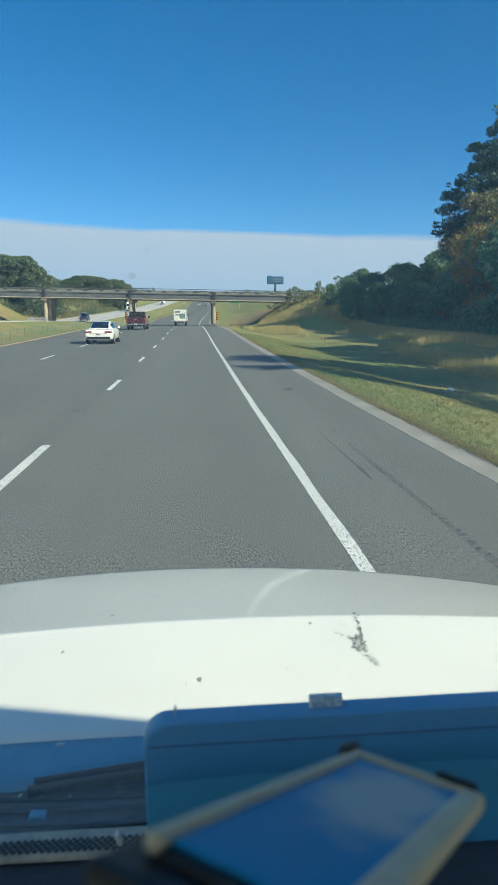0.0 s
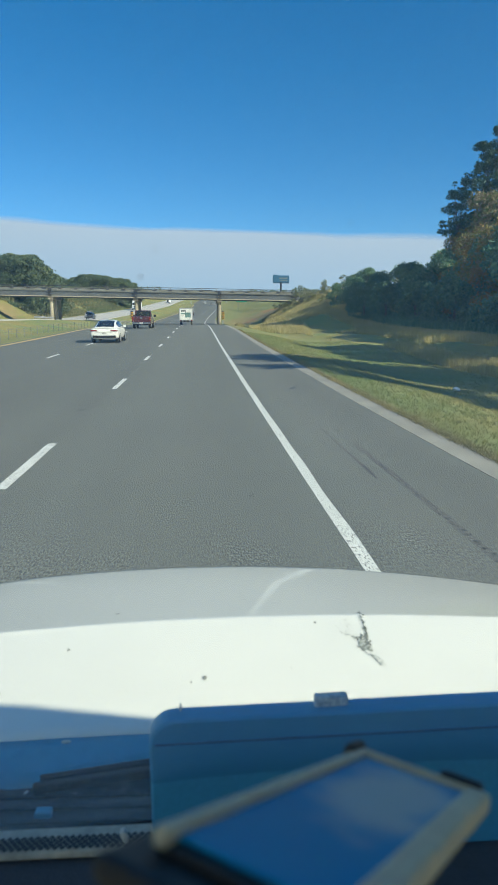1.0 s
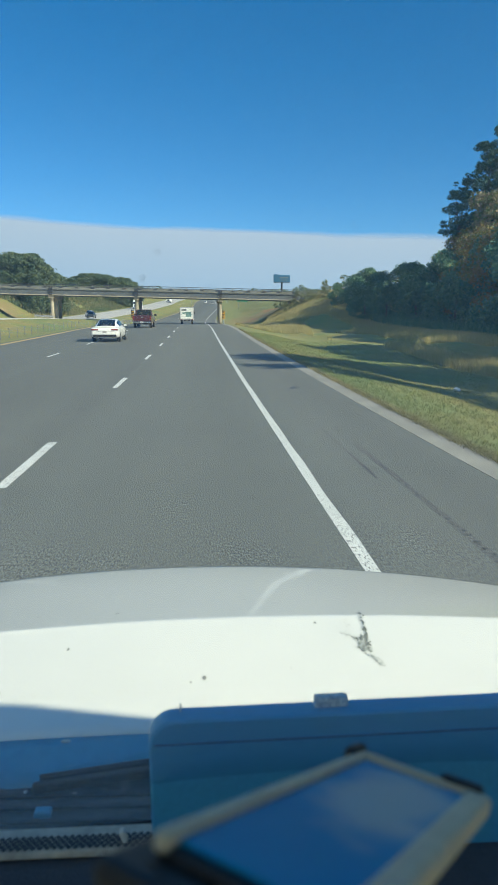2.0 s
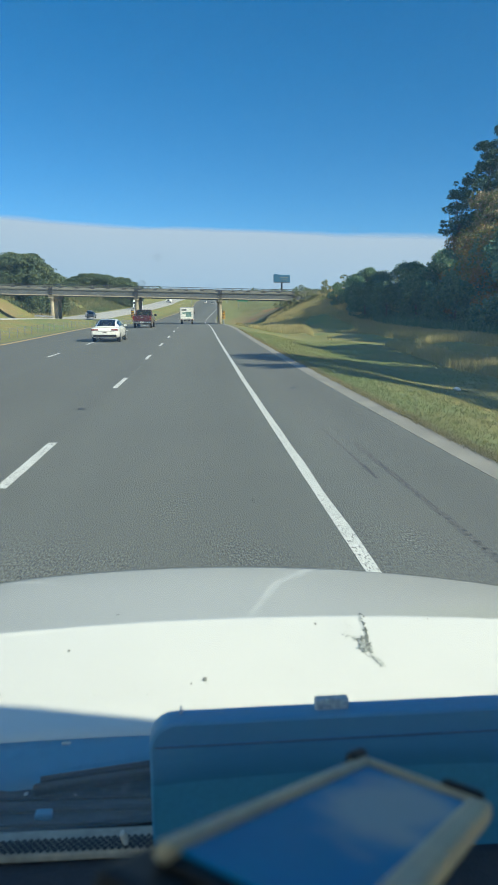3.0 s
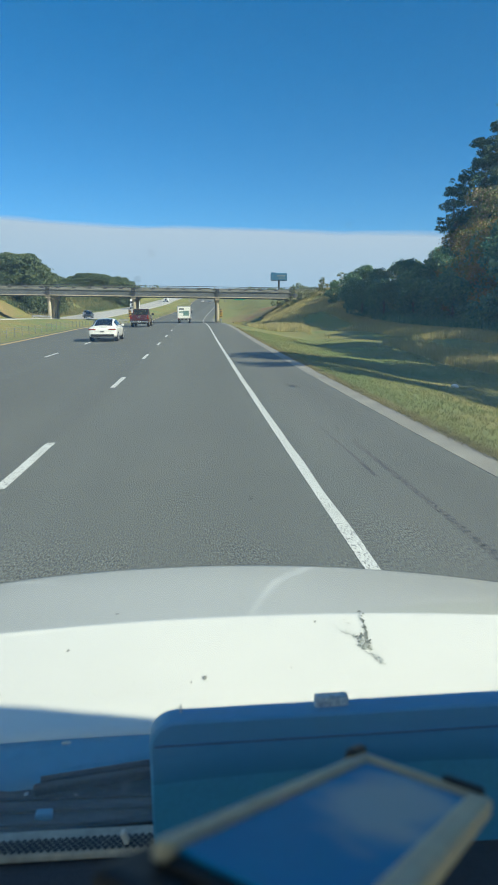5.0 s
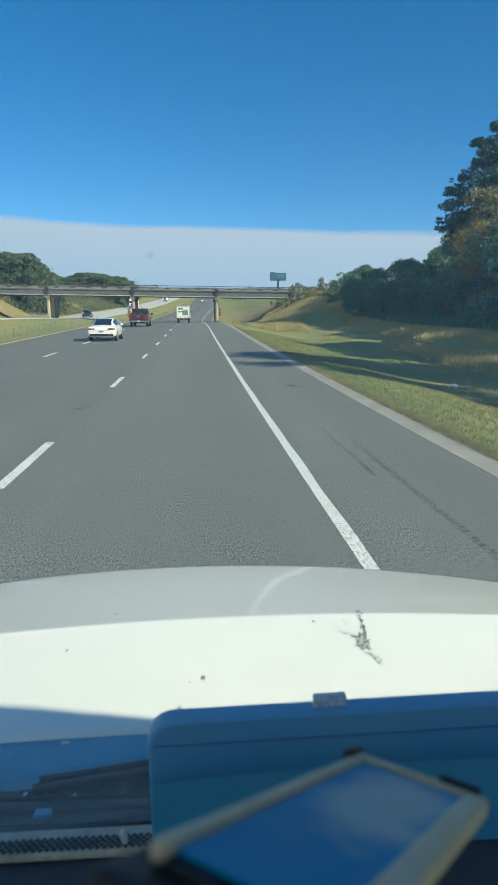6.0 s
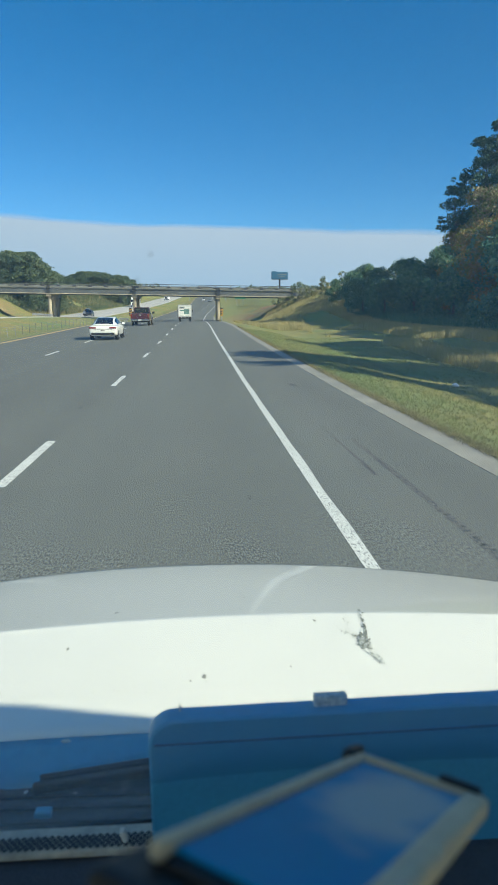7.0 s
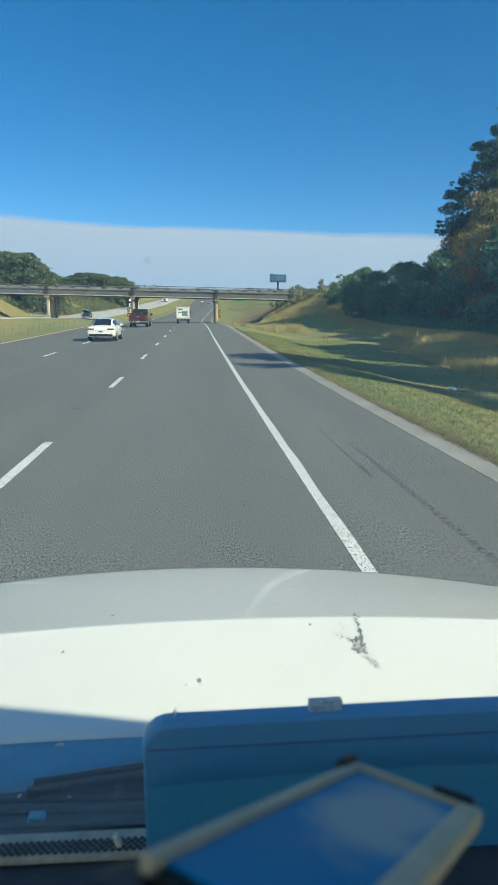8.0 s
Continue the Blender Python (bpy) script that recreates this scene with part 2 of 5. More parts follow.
paint_reflection(SCREEN, (0.085, 0.046, 0.0), (0.085, 0.034, 1.0), CLOUD_SHEEN)
GRIME = material("dried_insect", (0.10, 0.11, 0.09), 0.9, vary=0.25, scale=60, fine=200, other=(0.30, 0.31, 0.27))
PALEGRIME = material("dried_film", (0.46, 0.47, 0.43), 0.8, vary=0.15, scale=70, fine=250, other=(0.60, 0.61, 0.57))
SPECK = material("dark_speck", (0.32, 0.32, 0.28), 0.9, vary=0.2)
PALESPECK = material("pale_speck", (0.66, 0.64, 0.56), 0.8, vary=0.1)
LINING = material("cabin_lining", (0.60, 0.57, 0.51), 0.9, vary=0.1, scale=12)
LITTER = material("white_litter", (0.8, 0.8, 0.8), 0.6, vary=0.05)


def windshield_material():
    """Thin laminated glass: clear, with dust, an added haze veil and a little mirror."""
    m = bpy.data.materials.new("windshield_glass")
    m.use_nodes = True
    n, l = m.node_tree.nodes, m.node_tree.links
    n.remove(n["Principled BSDF"])
    tr, gl, df = n.new("ShaderNodeBsdfTransparent"), n.new("ShaderNodeBsdfGlossy"), n.new("ShaderNodeBsdfTranslucent")
    tr.inputs[0].default_value = (0.89, 0.965, 0.98, 1)
    gl.inputs["Roughness"].default_value = 0.02
    # Besides dust, this bluish veil imitates haze and lifts the dark tones.
    df.inputs[0].default_value = (0.56, 0.66, 0.68, 1)
    fr = n.new("ShaderNodeFresnel")
    fr.inputs[0].default_value = 1.2
    a, b = n.new("ShaderNodeMixShader"), n.new("ShaderNodeMixShader")
    l.new(fr.outputs[0], a.inputs[0])
    l.new(tr.outputs[0], a.inputs[1])
    l.new(gl.outputs[0], a.inputs[2])
    co, ns, mr = n.new("ShaderNodeTexCoord"), n.new("ShaderNodeTexNoise"), n.new("ShaderNodeMapRange")
    ns.inputs["Scale"].default_value, ns.inputs["Detail"].default_value = 5.0, 6
    mr.inputs["From Min"].default_value, mr.inputs["From Max"].default_value = 0.45, 0.8
    mr.inputs["To Min"].default_value, mr.inputs["To Max"].default_value = 0.14, 0.19
    l.new(co.outputs["Object"], ns.inputs["Vector"])
    l.new(ns.outputs["Fac"], mr.inputs["Value"])
    l.new(mr.outputs[0], b.inputs[0])
    l.new(a.outputs[0], b.inputs[1])
    l.new(df.outputs[0], b.inputs[2])
    l.new(b.outputs[0], n["Material Output"].inputs[0])
    return m


GLASS = windshield_material()


def cloud_material():
    """A distant bank of cloud: it glows as the lit cloud does, and frays at its top."""
    m = bpy.data.materials.new("cloud_bank")
    m.use_nodes = True
    n, l = m.node_tree.nodes, m.node_tree.links
    n.remove(n["Principled BSDF"])
    em, tr, mx = n.new("ShaderNodeEmission"), n.new("ShaderNodeBsdfTransparent"), n.new("ShaderNodeMixShader")
    co, sep = n.new("ShaderNodeTexCoord"), n.new("ShaderNodeSeparateXYZ")
    l.new(co.outputs["Object"], sep.inputs[0])
    mp, ns = n.new("ShaderNodeMapping"), n.new("ShaderNodeTexNoise")
    mp.inputs["Scale"].default_value = (0.0016, 0.0016, 0.012)
    ns.inputs["Scale"].default_value, ns.inputs["Detail"].default_value = 1.0, 6
    l.new(co.outputs["Object"], mp.inputs["Vector"])
    l.new(mp.outputs[0], ns.inputs["Vector"])
    off = n.new("ShaderNodeMath")
    off.operation = "MULTIPLY_ADD"
    off.inputs[1].default_value = 45.0
    l.new(ns.outputs["Fac"], off.inputs[0])
    slant, lifted = n.new("ShaderNodeValToRGB"), n.new("ShaderNodeMath")      # the bank's top leans down towards +x
    across = n.new("ShaderNodeMapRange")
    across.inputs["From Min"].default_value, across.inputs["From Max"].default_value = -1100, 1600
    l.new(sep.outputs["X"], across.inputs["Value"])
    l.new(across.outputs[0], slant.inputs[0])
    steps = slant.color_ramp.elements
    for at, v in ((0.0, 0.18), (0.30, 0.42), (0.55, 0.54), (1.0, 1.0)):
        e = steps[0] if at == 0 else steps[-1] if at == 1 else steps.new(at)
        e.position, e.color = at, (v, v, v, 1)
    tilt = n.new("ShaderNodeMath")
    tilt.operation = "MULTIPLY_ADD"
    tilt.inputs[1].default_value, tilt.inputs[2].default_value = 120.0, -62.0
    l.new(slant.outputs[0], tilt.inputs[0])
    rise, both = n.new("ShaderNodeMapRange"), n.new("ShaderNodeMath")         # a high glowing deck, added unseen to the rear left, whitens the fill light
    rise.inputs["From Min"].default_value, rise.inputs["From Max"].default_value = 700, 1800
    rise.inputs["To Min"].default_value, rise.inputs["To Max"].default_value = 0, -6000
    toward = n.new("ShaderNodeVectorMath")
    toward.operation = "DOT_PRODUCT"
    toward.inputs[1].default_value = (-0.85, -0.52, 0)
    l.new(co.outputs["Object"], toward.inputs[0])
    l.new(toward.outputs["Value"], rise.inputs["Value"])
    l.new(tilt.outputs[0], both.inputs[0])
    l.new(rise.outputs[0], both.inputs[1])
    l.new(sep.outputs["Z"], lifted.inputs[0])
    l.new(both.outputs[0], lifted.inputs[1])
    l.new(lifted.outputs[0], off.inputs[2])
    al = n.new("ShaderNodeMapRange")
    al.inputs["From Min"].default_value, al.inputs["From Max"].default_value = 492, 462
    l.new(off.outputs[0], al.inputs["Value"])
    col = n.new("ShaderNodeValToRGB")
    e = col.color_ramp.elements
    e[0].position, e[0].color = 0.0, (0.42, 0.61, 0.79, 1)
    e[1].position, e[1].color = 1.0, (0.55, 0.67, 0.79, 1)
    hz = n.new("ShaderNodeMapRange")
    hz.inputs["From Min"].default_value, hz.inputs["From Max"].default_value = 60, 450
    l.new(off.outputs[0], hz.inputs["Value"])
    l.new(hz.outputs[0], col.inputs[0])
    l.new(col.outputs[0], em.inputs[0])
    em.inputs[1].default_value = 0.56
    l.new(al.outputs[0], mx.inputs[0])
    l.new(tr.outputs[0], mx.inputs[1])
    l.new(em.outputs[0], mx.inputs[2])
    l.new(mx.outputs[0], n["Material Output"].inputs[0])
    return m


CLOUD = cloud_material()


# ---- building helpers ----
def part(name, bm, mat, parent=None, label="", smooth=False):
    """Links a bmesh as one mesh object, under a thing or part if one is given."""
    me = bpy.data.meshes.new(name)
    bm.to_mesh(me)
    bm.free()
    me.materials.append(mat)
    if smooth:
        for p in me.polygons:
            p.use_smooth = True
    ob = new(name, me)
    if parent is not None:
        ob.parent = parent
    if label:
        ob["label"] = label
    return ob


def pydata(name, verts, faces, mat, parent=None, smooth=False):
    me = bpy.data.meshes.new(name)
    me.from_pydata(verts, [], faces)
    me.materials.append(mat)
    if smooth:
        me.polygons.foreach_set("use_smooth", [True] * len(me.polygons))
    me.update()
    ob = new(name, me)
    if parent is not None:
        ob.parent = parent
    return ob


def box(bm, c, s, bevel=0.0, rot=None, seg=2):
    m = Matrix.Translation(c) @ (rot if rot is not None else Matrix.Identity(4)) @ Matrix.Diagonal((*s, 1))
    g = bmesh.ops.create_cube(bm, size=1, matrix=m)
    if bevel:
        es = list({e for v in g["verts"] for e in v.link_edges})
        bmesh.ops.bevel(bm, geom=es, offset=bevel, segments=seg, affect="EDGES", profile=0.5)
    return bm


def boxm(c, s, bevel=0.0, rot=None, seg=2):
    return box(bmesh.new(), c, s, bevel, rot, seg)


def tube(bm, p0, p1, r0, r1=None, seg=12):
    r1 = r0 if r1 is None else r1
    p0, p1 = Vector(p0), Vector(p1)
    d = p1 - p0
    m = Matrix.Translation((p0 + p1) / 2) @ d.to_track_quat("Z", "Y").to_matrix().to_4x4()
    bmesh.ops.create_cone(bm, cap_ends=True, segments=seg, radius1=r0, radius2=max(r1, 1e-4), depth=d.length, matrix=m)
    return bm


def loft(rings, bm=None, close=True):
    """A skin over rings of equally many points, with caps."""
    bm = bm or bmesh.new()
    vs = [[bm.verts.new(p) for p in r] for r in rings]
    n = len(rings[0])
    for a, b in zip(vs, vs[1:]):
        for i in range(n if close else n - 1):
            j = (i + 1) % n
            bm.faces.new((a[i], a[j], b[j], b[i]))
    if close:
        bm.faces.new(vs[0][::-1])
        bm.faces.new(vs[-1])
    bmesh.ops.recalc_face_normals(bm, faces=bm.faces)
    return bm


def thing(name, at=(0, 0, 0), label="", category="", group="", kind=""):
    e = new(name)
    e.location = at
    e.empty_display_size = 0.2
    return tagged(e, label, category, group, kind)


# ---- the lie of the land ----
def interp(v, xs, zs):
    """Piecewise curve with eased joints."""
    if v <= xs[0]:
        return zs[0]
    for a, b, za, zb in zip(xs, xs[1:], zs, zs[1:]):
        if v < b:
            t = (v - a) / (b - a)
            return za + (zb - za) * t
    return zs[-1]


def ease(a, b, v):
    t = min(1, max(0, (v - a) / (b - a)))
    return t * t * (3 - 2 * t)


def road_z(y):
    z = 0
    for k in (-8, -4, 0, 4, 8):                     # smoothed over 16 m
        z += interp(y + k, (-80, 16, 45, 80, 110, 142, 180, 260, 450, 700, 1200, 3000),
                    (0, 0, 0.33, 0.92, 1.0, 0.72, 0.9, 3.2, 10.5, 19.5, 21, 20))
    return z / 5


def road_x(y):
    """The road bends gently to the right beyond the bridge."""
    return 9.0 * ease(150, 420, y) + 5.0 * ease(400, 800, y)


EDGE_L, EDGE_R = -12.3, 3.64
OPP_L, OPP_R = -35.0, -23.0


def land_z(x, y):
    z = road_z(y)
    u = x - road_x(y)
    if u > 4.1:                                      # verge, shallow ditch, then the wooded rise
        z += -0.75 * ease(4.1, 10, u) * (1 - 0.6 * ease(14, 30, u)) * (1 - ease(150, 220, y))
        z += 1.2 * ease(24, 45, u) + 2.0 * ease(45, 90, u)
        z += 6.3 * ease(8.0, 25.0, u) * ease(84, 138, y) * (1 - ease(152, 230, y))   # ramp of the bridge
        z += 3.5 * ease(8, 30, u) * ease(170, 230, y)
    elif u < EDGE_L - 0.3:
        v = -u
        z += -0.35 * ease(12.6, 16, v) * (1 - ease(17, 22.5, v)) + 0.75 * ease(14, 22.5, v)
        z += 5.5 * ease(38, 52, v) + 6.0 * ease(52, 85, v) * ease(60, 140, y)
        z += 4.0 * ease(36, 44, v) * ease(128, 140, y) * (1 - ease(146, 160, y))
    far = ease(900, 2500, abs(y)) + ease(300, 900, abs(x))
    z += min(1, far) * (6 * noise.noise((x * 0.002, y * 0.002, 0.3)))
    if u > 4.6 or u < -36 or (-22 < u < -13.5):
        z += (0.16 + 0.5 * ease(8, 14, u)) * noise.noise((x * 0.16, y * 0.05, 0)) * ease(0, 4, min(abs(u - 4.6), abs(u + 13.5)))
    return z


def axis_steps(spans):
    out = []
    for a, b, s in spans:
        out += list(np.arange(a, b, s))
    return out + [spans[-1][1]]


def ground():
    xs = axis_steps([(-3200, -600, 260), (-600, -160, 40), (-160, -60, 6), (-60, -36, 2), (-36, 4.2, 0.9), (4.2, 30, 0.7), (30, 90, 4), (90, 300, 20), (300, 3200, 260)])
    ys = axis_steps([(-900, -60, 70), (-60, 0, 6), (0, 160, 1.6), (160, 320, 6), (320, 900, 20), (900, 3300, 200)])
    xs = [x for x in xs if not EDGE_L + 0.5 < x < EDGE_R - 0.5] + [EDGE_L + 0.6, -6.0, 0.0, EDGE_R - 0.6]
    xs.sort()
    verts = []
    for y in ys:
        r = road_x(y)
        for x in xs:
            k = r * (1 - ease(60, 300, abs(x)))
            under = 0.10 if EDGE_L < x < EDGE_R or OPP_L < x < OPP_R else 0.0
            verts.append((x + k, y, land_z(x + k, y) - under))
    w = len(xs)
    faces = [(j * w + i, j * w + i + 1, (j + 1) * w + i + 1, (j + 1) * w + i) for j in range(len(ys) - 1) for i in range(w - 1)]
    ob = pydata("ground", verts, faces, GRASS, smooth=True)
    return tagged(ob, "mown roadside grass, green with dry yellow patches", "grass", kind="structure")


ground()


def strip(name, u0, u1, y0, y1, mat, lift, step=2.0, parent=None, wob=0.0, thick=0.0, zoff=0.0):
    """A ribbon that follows the road between two offsets from its axis."""
    n = max(1, int((y1 - y0) / step))
    verts, faces = [], []
    for i in range(n + 1):
        y = y0 + (y1 - y0) * i / n
        j = wob * noise.noise((y * 0.7, u0, 2.0)) if wob else 0
        for u in (u0, u1 + j):
            verts.append((u + road_x(y), y, road_z(y) + lift + zoff))
        if i:
            k = 2 * i
            faces.append((k - 2, k - 1, k + 1, k))
    ob = pydata(name, verts, faces, mat, parent)
    if thick:
        s = ob.modifiers.new("thickness", "SOLIDIFY")
        s.thickness, s.offset = thick, -1
    return ob


tagged(strip("road", -2.33, 1.9, -60, 1100, ASPHALT, 0.0, thick=0.3), "worn grey asphalt slow lane", "road", kind="structure")
tagged(strip("road_fast_lanes", EDGE_L, -2.33, -60, 1100, ASPHALT_OLD, 0.0, thick=0.3), "slightly darker, older asphalt of the two fast lanes", "road", kind="structure")
tagged(strip("road_shoulder", 1.9, EDGE_R, -60, 1100, SHOULDER, 0.0, thick=0.3), "coarse grey asphalt hard shoulder", "road shoulder", kind="structure")
tagged(strip("road_opposite", OPP_L, OPP_R, -60, 1100, PALE_ROAD, 0.0, thick=0.3, zoff=0.85), "pale concrete carriageway across the grass median", "road", kind="structure")
tagged(strip("kerb", EDGE_R, 4.12, -60, 200, CONCRETE, 0.004, step=1.5, wob=0.10, thick=0.25), "flush pale concrete edge strip, dusty and chipped", "kerb", kind="structure")
tagged(strip("edge_line", 1.285, 1.415, -20, 900, PAINT_W, 0.003, step=0.5, wob=0.018), "solid white edge line, cracked and worn", "road marking", kind="structure")
tagged(strip("yellow_line", -11.95, -11.68, -20, 900, PAINT_Y, 0.004), "solid yellow line along the median side", "road marking", kind="structure")


def dash_rows():
    for u, y0, rows in ((-2.33, 8.25, 34), (-6.85, 9.9, 34)):
        for i in range(rows):
            y = y0 + 11.5 * (i - 2)
            ob = strip("lane_dash", u - 0.07, u + 0.07, y, y + 3.05, PAINT_W, 0.003, step=0.6, wob=0.01)
            tagged(ob, "white dash of a broken lane line, worn", "road marking", group="lane dashes", kind="structure")


dash_rows()


def road_marks():
    for u, y0, y1, w in ((2.40, 4.0, 11.0, 0.085), (2.16, 8.5, 12.5, 0.05)):
        ob = strip("tyre_mark", u, u + w, y0, y1, RUBBER_MARK, 0.002, step=0.5, wob=0.03)
        tagged(ob, "faint dark tyre mark on the shoulder", "tyre mark", kind="structure")
    rng = random.Random(5)
    for u, y, r in ((-2.55, 15.4, 0.10), (-2.35, 15.9, 0.06), (2.6, 19.6, 0.13), (2.45, 12.3, 0.05), (-3.2, 31, 0.08), (0.9, 24, 0.07)):
        bm = bmesh.new()
        vs = [bm.verts.new((u + r * rng.uniform(0.6, 1.2) * math.cos(a), y + 1.6 * r * rng.uniform(0.5, 1.2) * math.sin(a), road_z(y) + 0.006)) for a in np.linspace(0, 6.28, 15)[:-1]]
        bm.faces.new(vs)
        tagged(part("tar_patch", bm, TAR), "small dark tar patch on the asphalt", "tar patch", kind="structure")


road_marks()


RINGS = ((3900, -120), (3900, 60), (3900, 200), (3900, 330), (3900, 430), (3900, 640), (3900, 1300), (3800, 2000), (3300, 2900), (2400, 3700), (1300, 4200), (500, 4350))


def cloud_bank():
    """A ring of distant cloud round the whole horizon, arching over to the rear left as an added fill light."""
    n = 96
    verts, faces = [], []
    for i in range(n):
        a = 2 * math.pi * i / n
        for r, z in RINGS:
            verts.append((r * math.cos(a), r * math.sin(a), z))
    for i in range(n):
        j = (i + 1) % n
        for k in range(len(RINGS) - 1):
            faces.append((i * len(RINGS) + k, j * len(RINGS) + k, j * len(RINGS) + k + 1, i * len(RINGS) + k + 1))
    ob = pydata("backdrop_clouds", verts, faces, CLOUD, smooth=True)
    tagged(ob, "distant flat bank of white cloud along the horizon, with an unseen glowing fill deck behind", "cloud", kind="structure")


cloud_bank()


def soil_patch(name, cx, cy, rx, ry, seed, label, mat=SOIL):
    """Bare soil that shows through the grass: a sheet with a ragged edge, lying on the slope."""
    rng = np.random.default_rng(seed)
    verts, faces = [(cx, cy, land_z(cx, cy) + 0.06)], []
    rings, n = 7, 40
    wob = [1 + 0.35 * noise.noise((math.cos(a) * 1.7 + seed, math.sin(a) * 1.7, 0)) + 0.08 * rng.normal() for a in np.linspace(0, 2 * math.pi, n, endpoint=False)]
    for r in range(1, rings + 1):
        for k in range(n):
            a = 2 * math.pi * k / n
            f = r / rings
            x, y = cx + rx * f * wob[k] * math.cos(a), cy + ry * f * wob[k] * math.sin(a)
            verts.append((x, y, land_z(x, y) + 0.06 * (1 - f) + 0.012 + 0.10 * (1 - f) * noise.noise((x * 0.8, y * 0.8, 1))))
    for k in range(n):
        faces.append((0, 1 + k, 1 + (k + 1) % n))
        for r in range(rings - 1):
            a, b = 1 + r * n + k, 1 + r * n + (k + 1) % n
            faces.append((a, a + n, b + n, b))
    tagged(pydata(name, verts, faces, mat, smooth=True), label, "bank", kind="structure")


soil_patch("soil_patch", -41.0, 157, 2.0, 6, 3, "bare orange soil on the cut bank")
soil_patch("dry_bank", -44.5, 158, 6.5, 20, 17, "golden dry grass on the cut bank", DRYSLOPE)
soil_patch("soil_patch", -39.6, 149, 2.0, 7, 13, "bare orange soil on the cut bank")
soil_patch("soil_patch", -49, 120, 3.5, 9, 7, "bare orange soil on the cut bank")
soil_patch("dry_bank", 17, 186, 9.5, 34, 23, "golden dry grass on the bank beyond the bridge", DRYSLOPE)
soil_patch("soil_patch", 13.5, 180, 4.5, 14, 5, "reddish bare soil on a mound beyond the bridge")
soil_patch("soil_patch", 24, 215, 6, 14, 9, "reddish bare soil on a mound beyond the bridge")


# ---- the vehicle that carries the camera: bonnet, cowl, dashboard and cab ----
CX = 0.24                                            # its middle, right of the camera


def hood_point(u, y):
    """Height of the bonnet: nearly flat behind the crease, falling away in front of it."""
    crease = 1.30 - 0.04 * u * u
    z = 1.356 + 0.032 * (y - 0.95) / 0.35 if y < crease else 1.388 - 0.248 * (y - crease) - 0.02 * max(0, y - crease - 0.5) ** 2
    k = 0.4 + 0.6 * ease(1.3, 2.2, y)               # the truck leans a little to its right
    z += k * (-0.044 * u - 0.022 * u * u)
    return z - 0.048 * u * u - 0.05 * max(0, abs(u) - 0.75) ** 2 * 4


def hood_surface(name, us, vs, fy, mat, parent, label, thick=0.02):
    """A skin over the bonnet's shape, with thickness."""
    verts = [(CX + u, fy(u, v), hood_point(u, fy(u, v))) for v in vs for u in us]
    w = len(us)
    faces = [(j * w + i, j * w + i + 1, (j + 1) * w + i + 1, (j + 1) * w + i) for j in range(len(vs) - 1) for i in range(w - 1)]
    ob = pydata(name, verts, faces, mat, parent, smooth=True)
    s = ob.modifiers.new("thickness", "SOLIDIFY")
    s.thickness, s.offset = thick, -1
    if label:
        ob["label"] = label
    return ob


truck = thing("work_truck", (0, 0, 0), "white truck with a clean bonnet, standing in the lane", "truck")


def hood():
    us = np.linspace(-1.0, 1.0, 41)
    rear = np.concatenate([np.linspace(0, 0.96, 12), [0.985, 1.0]])
    front = np.concatenate([[0.0, 0.02, 0.05], np.linspace(0.1, 1.0, 22)])
    crease = lambda u: 1.30 - 0.04 * u * u
    rear_y = lambda u: 0.968 + 0.02 * u * u
    tip = lambda u: 2.235 - 0.10 * u * u
    fy = lambda u, v: rear_y(u) + (crease(u) - rear_y(u)) * v if v <= 1 else crease(u) + (tip(u) - crease(u)) * (v - 1)
    vs = list(rear) + [1 + f for f in front[1:]]
    ob = hood_surface("bonnet", us, vs, fy, HOODWHITE, truck, "glossy white bonnet with a crease across it")
    # rounded nose and grille below the bonnet's lip
    rings = []
    for u in np.linspace(-1.0, 1.0, 21):
        y, z = tip(u), hood_point(u, tip(u))
        rings.append([(CX + u, y, z - 0.003), (CX + u, y + 0.035, z - 0.03), (CX + u, y + 0.05, z - 0.10), (CX + u, y + 0.05, 0.62), (CX + u, y - 0.02, 0.55), (CX + u, y - 0.08, 0.9)])
    part("nose", loft(rings), HOODWHITE, truck, smooth=False)
    part("grille", boxm((CX, 2.275, 0.85), (1.1, 0.05, 0.26), 0.02), TRIMBLACK, truck, "black radiator grille")
    part("bumper", boxm((CX, 2.30, 0.52), (1.9, 0.16, 0.2), 0.05), CHROME, truck, "chrome front bumper")
    for s in (-1, 1):
        part("headlight", boxm((CX + s * 0.78, 2.20, 0.86), (0.3, 0.12, 0.2), 0.04), CHROME, truck, "clear headlight")
        part("fender", boxm((CX + s * 0.97, 1.55, 0.86), (0.12, 1.3, 0.62), 0.05), HOODWHITE, truck)


hood()


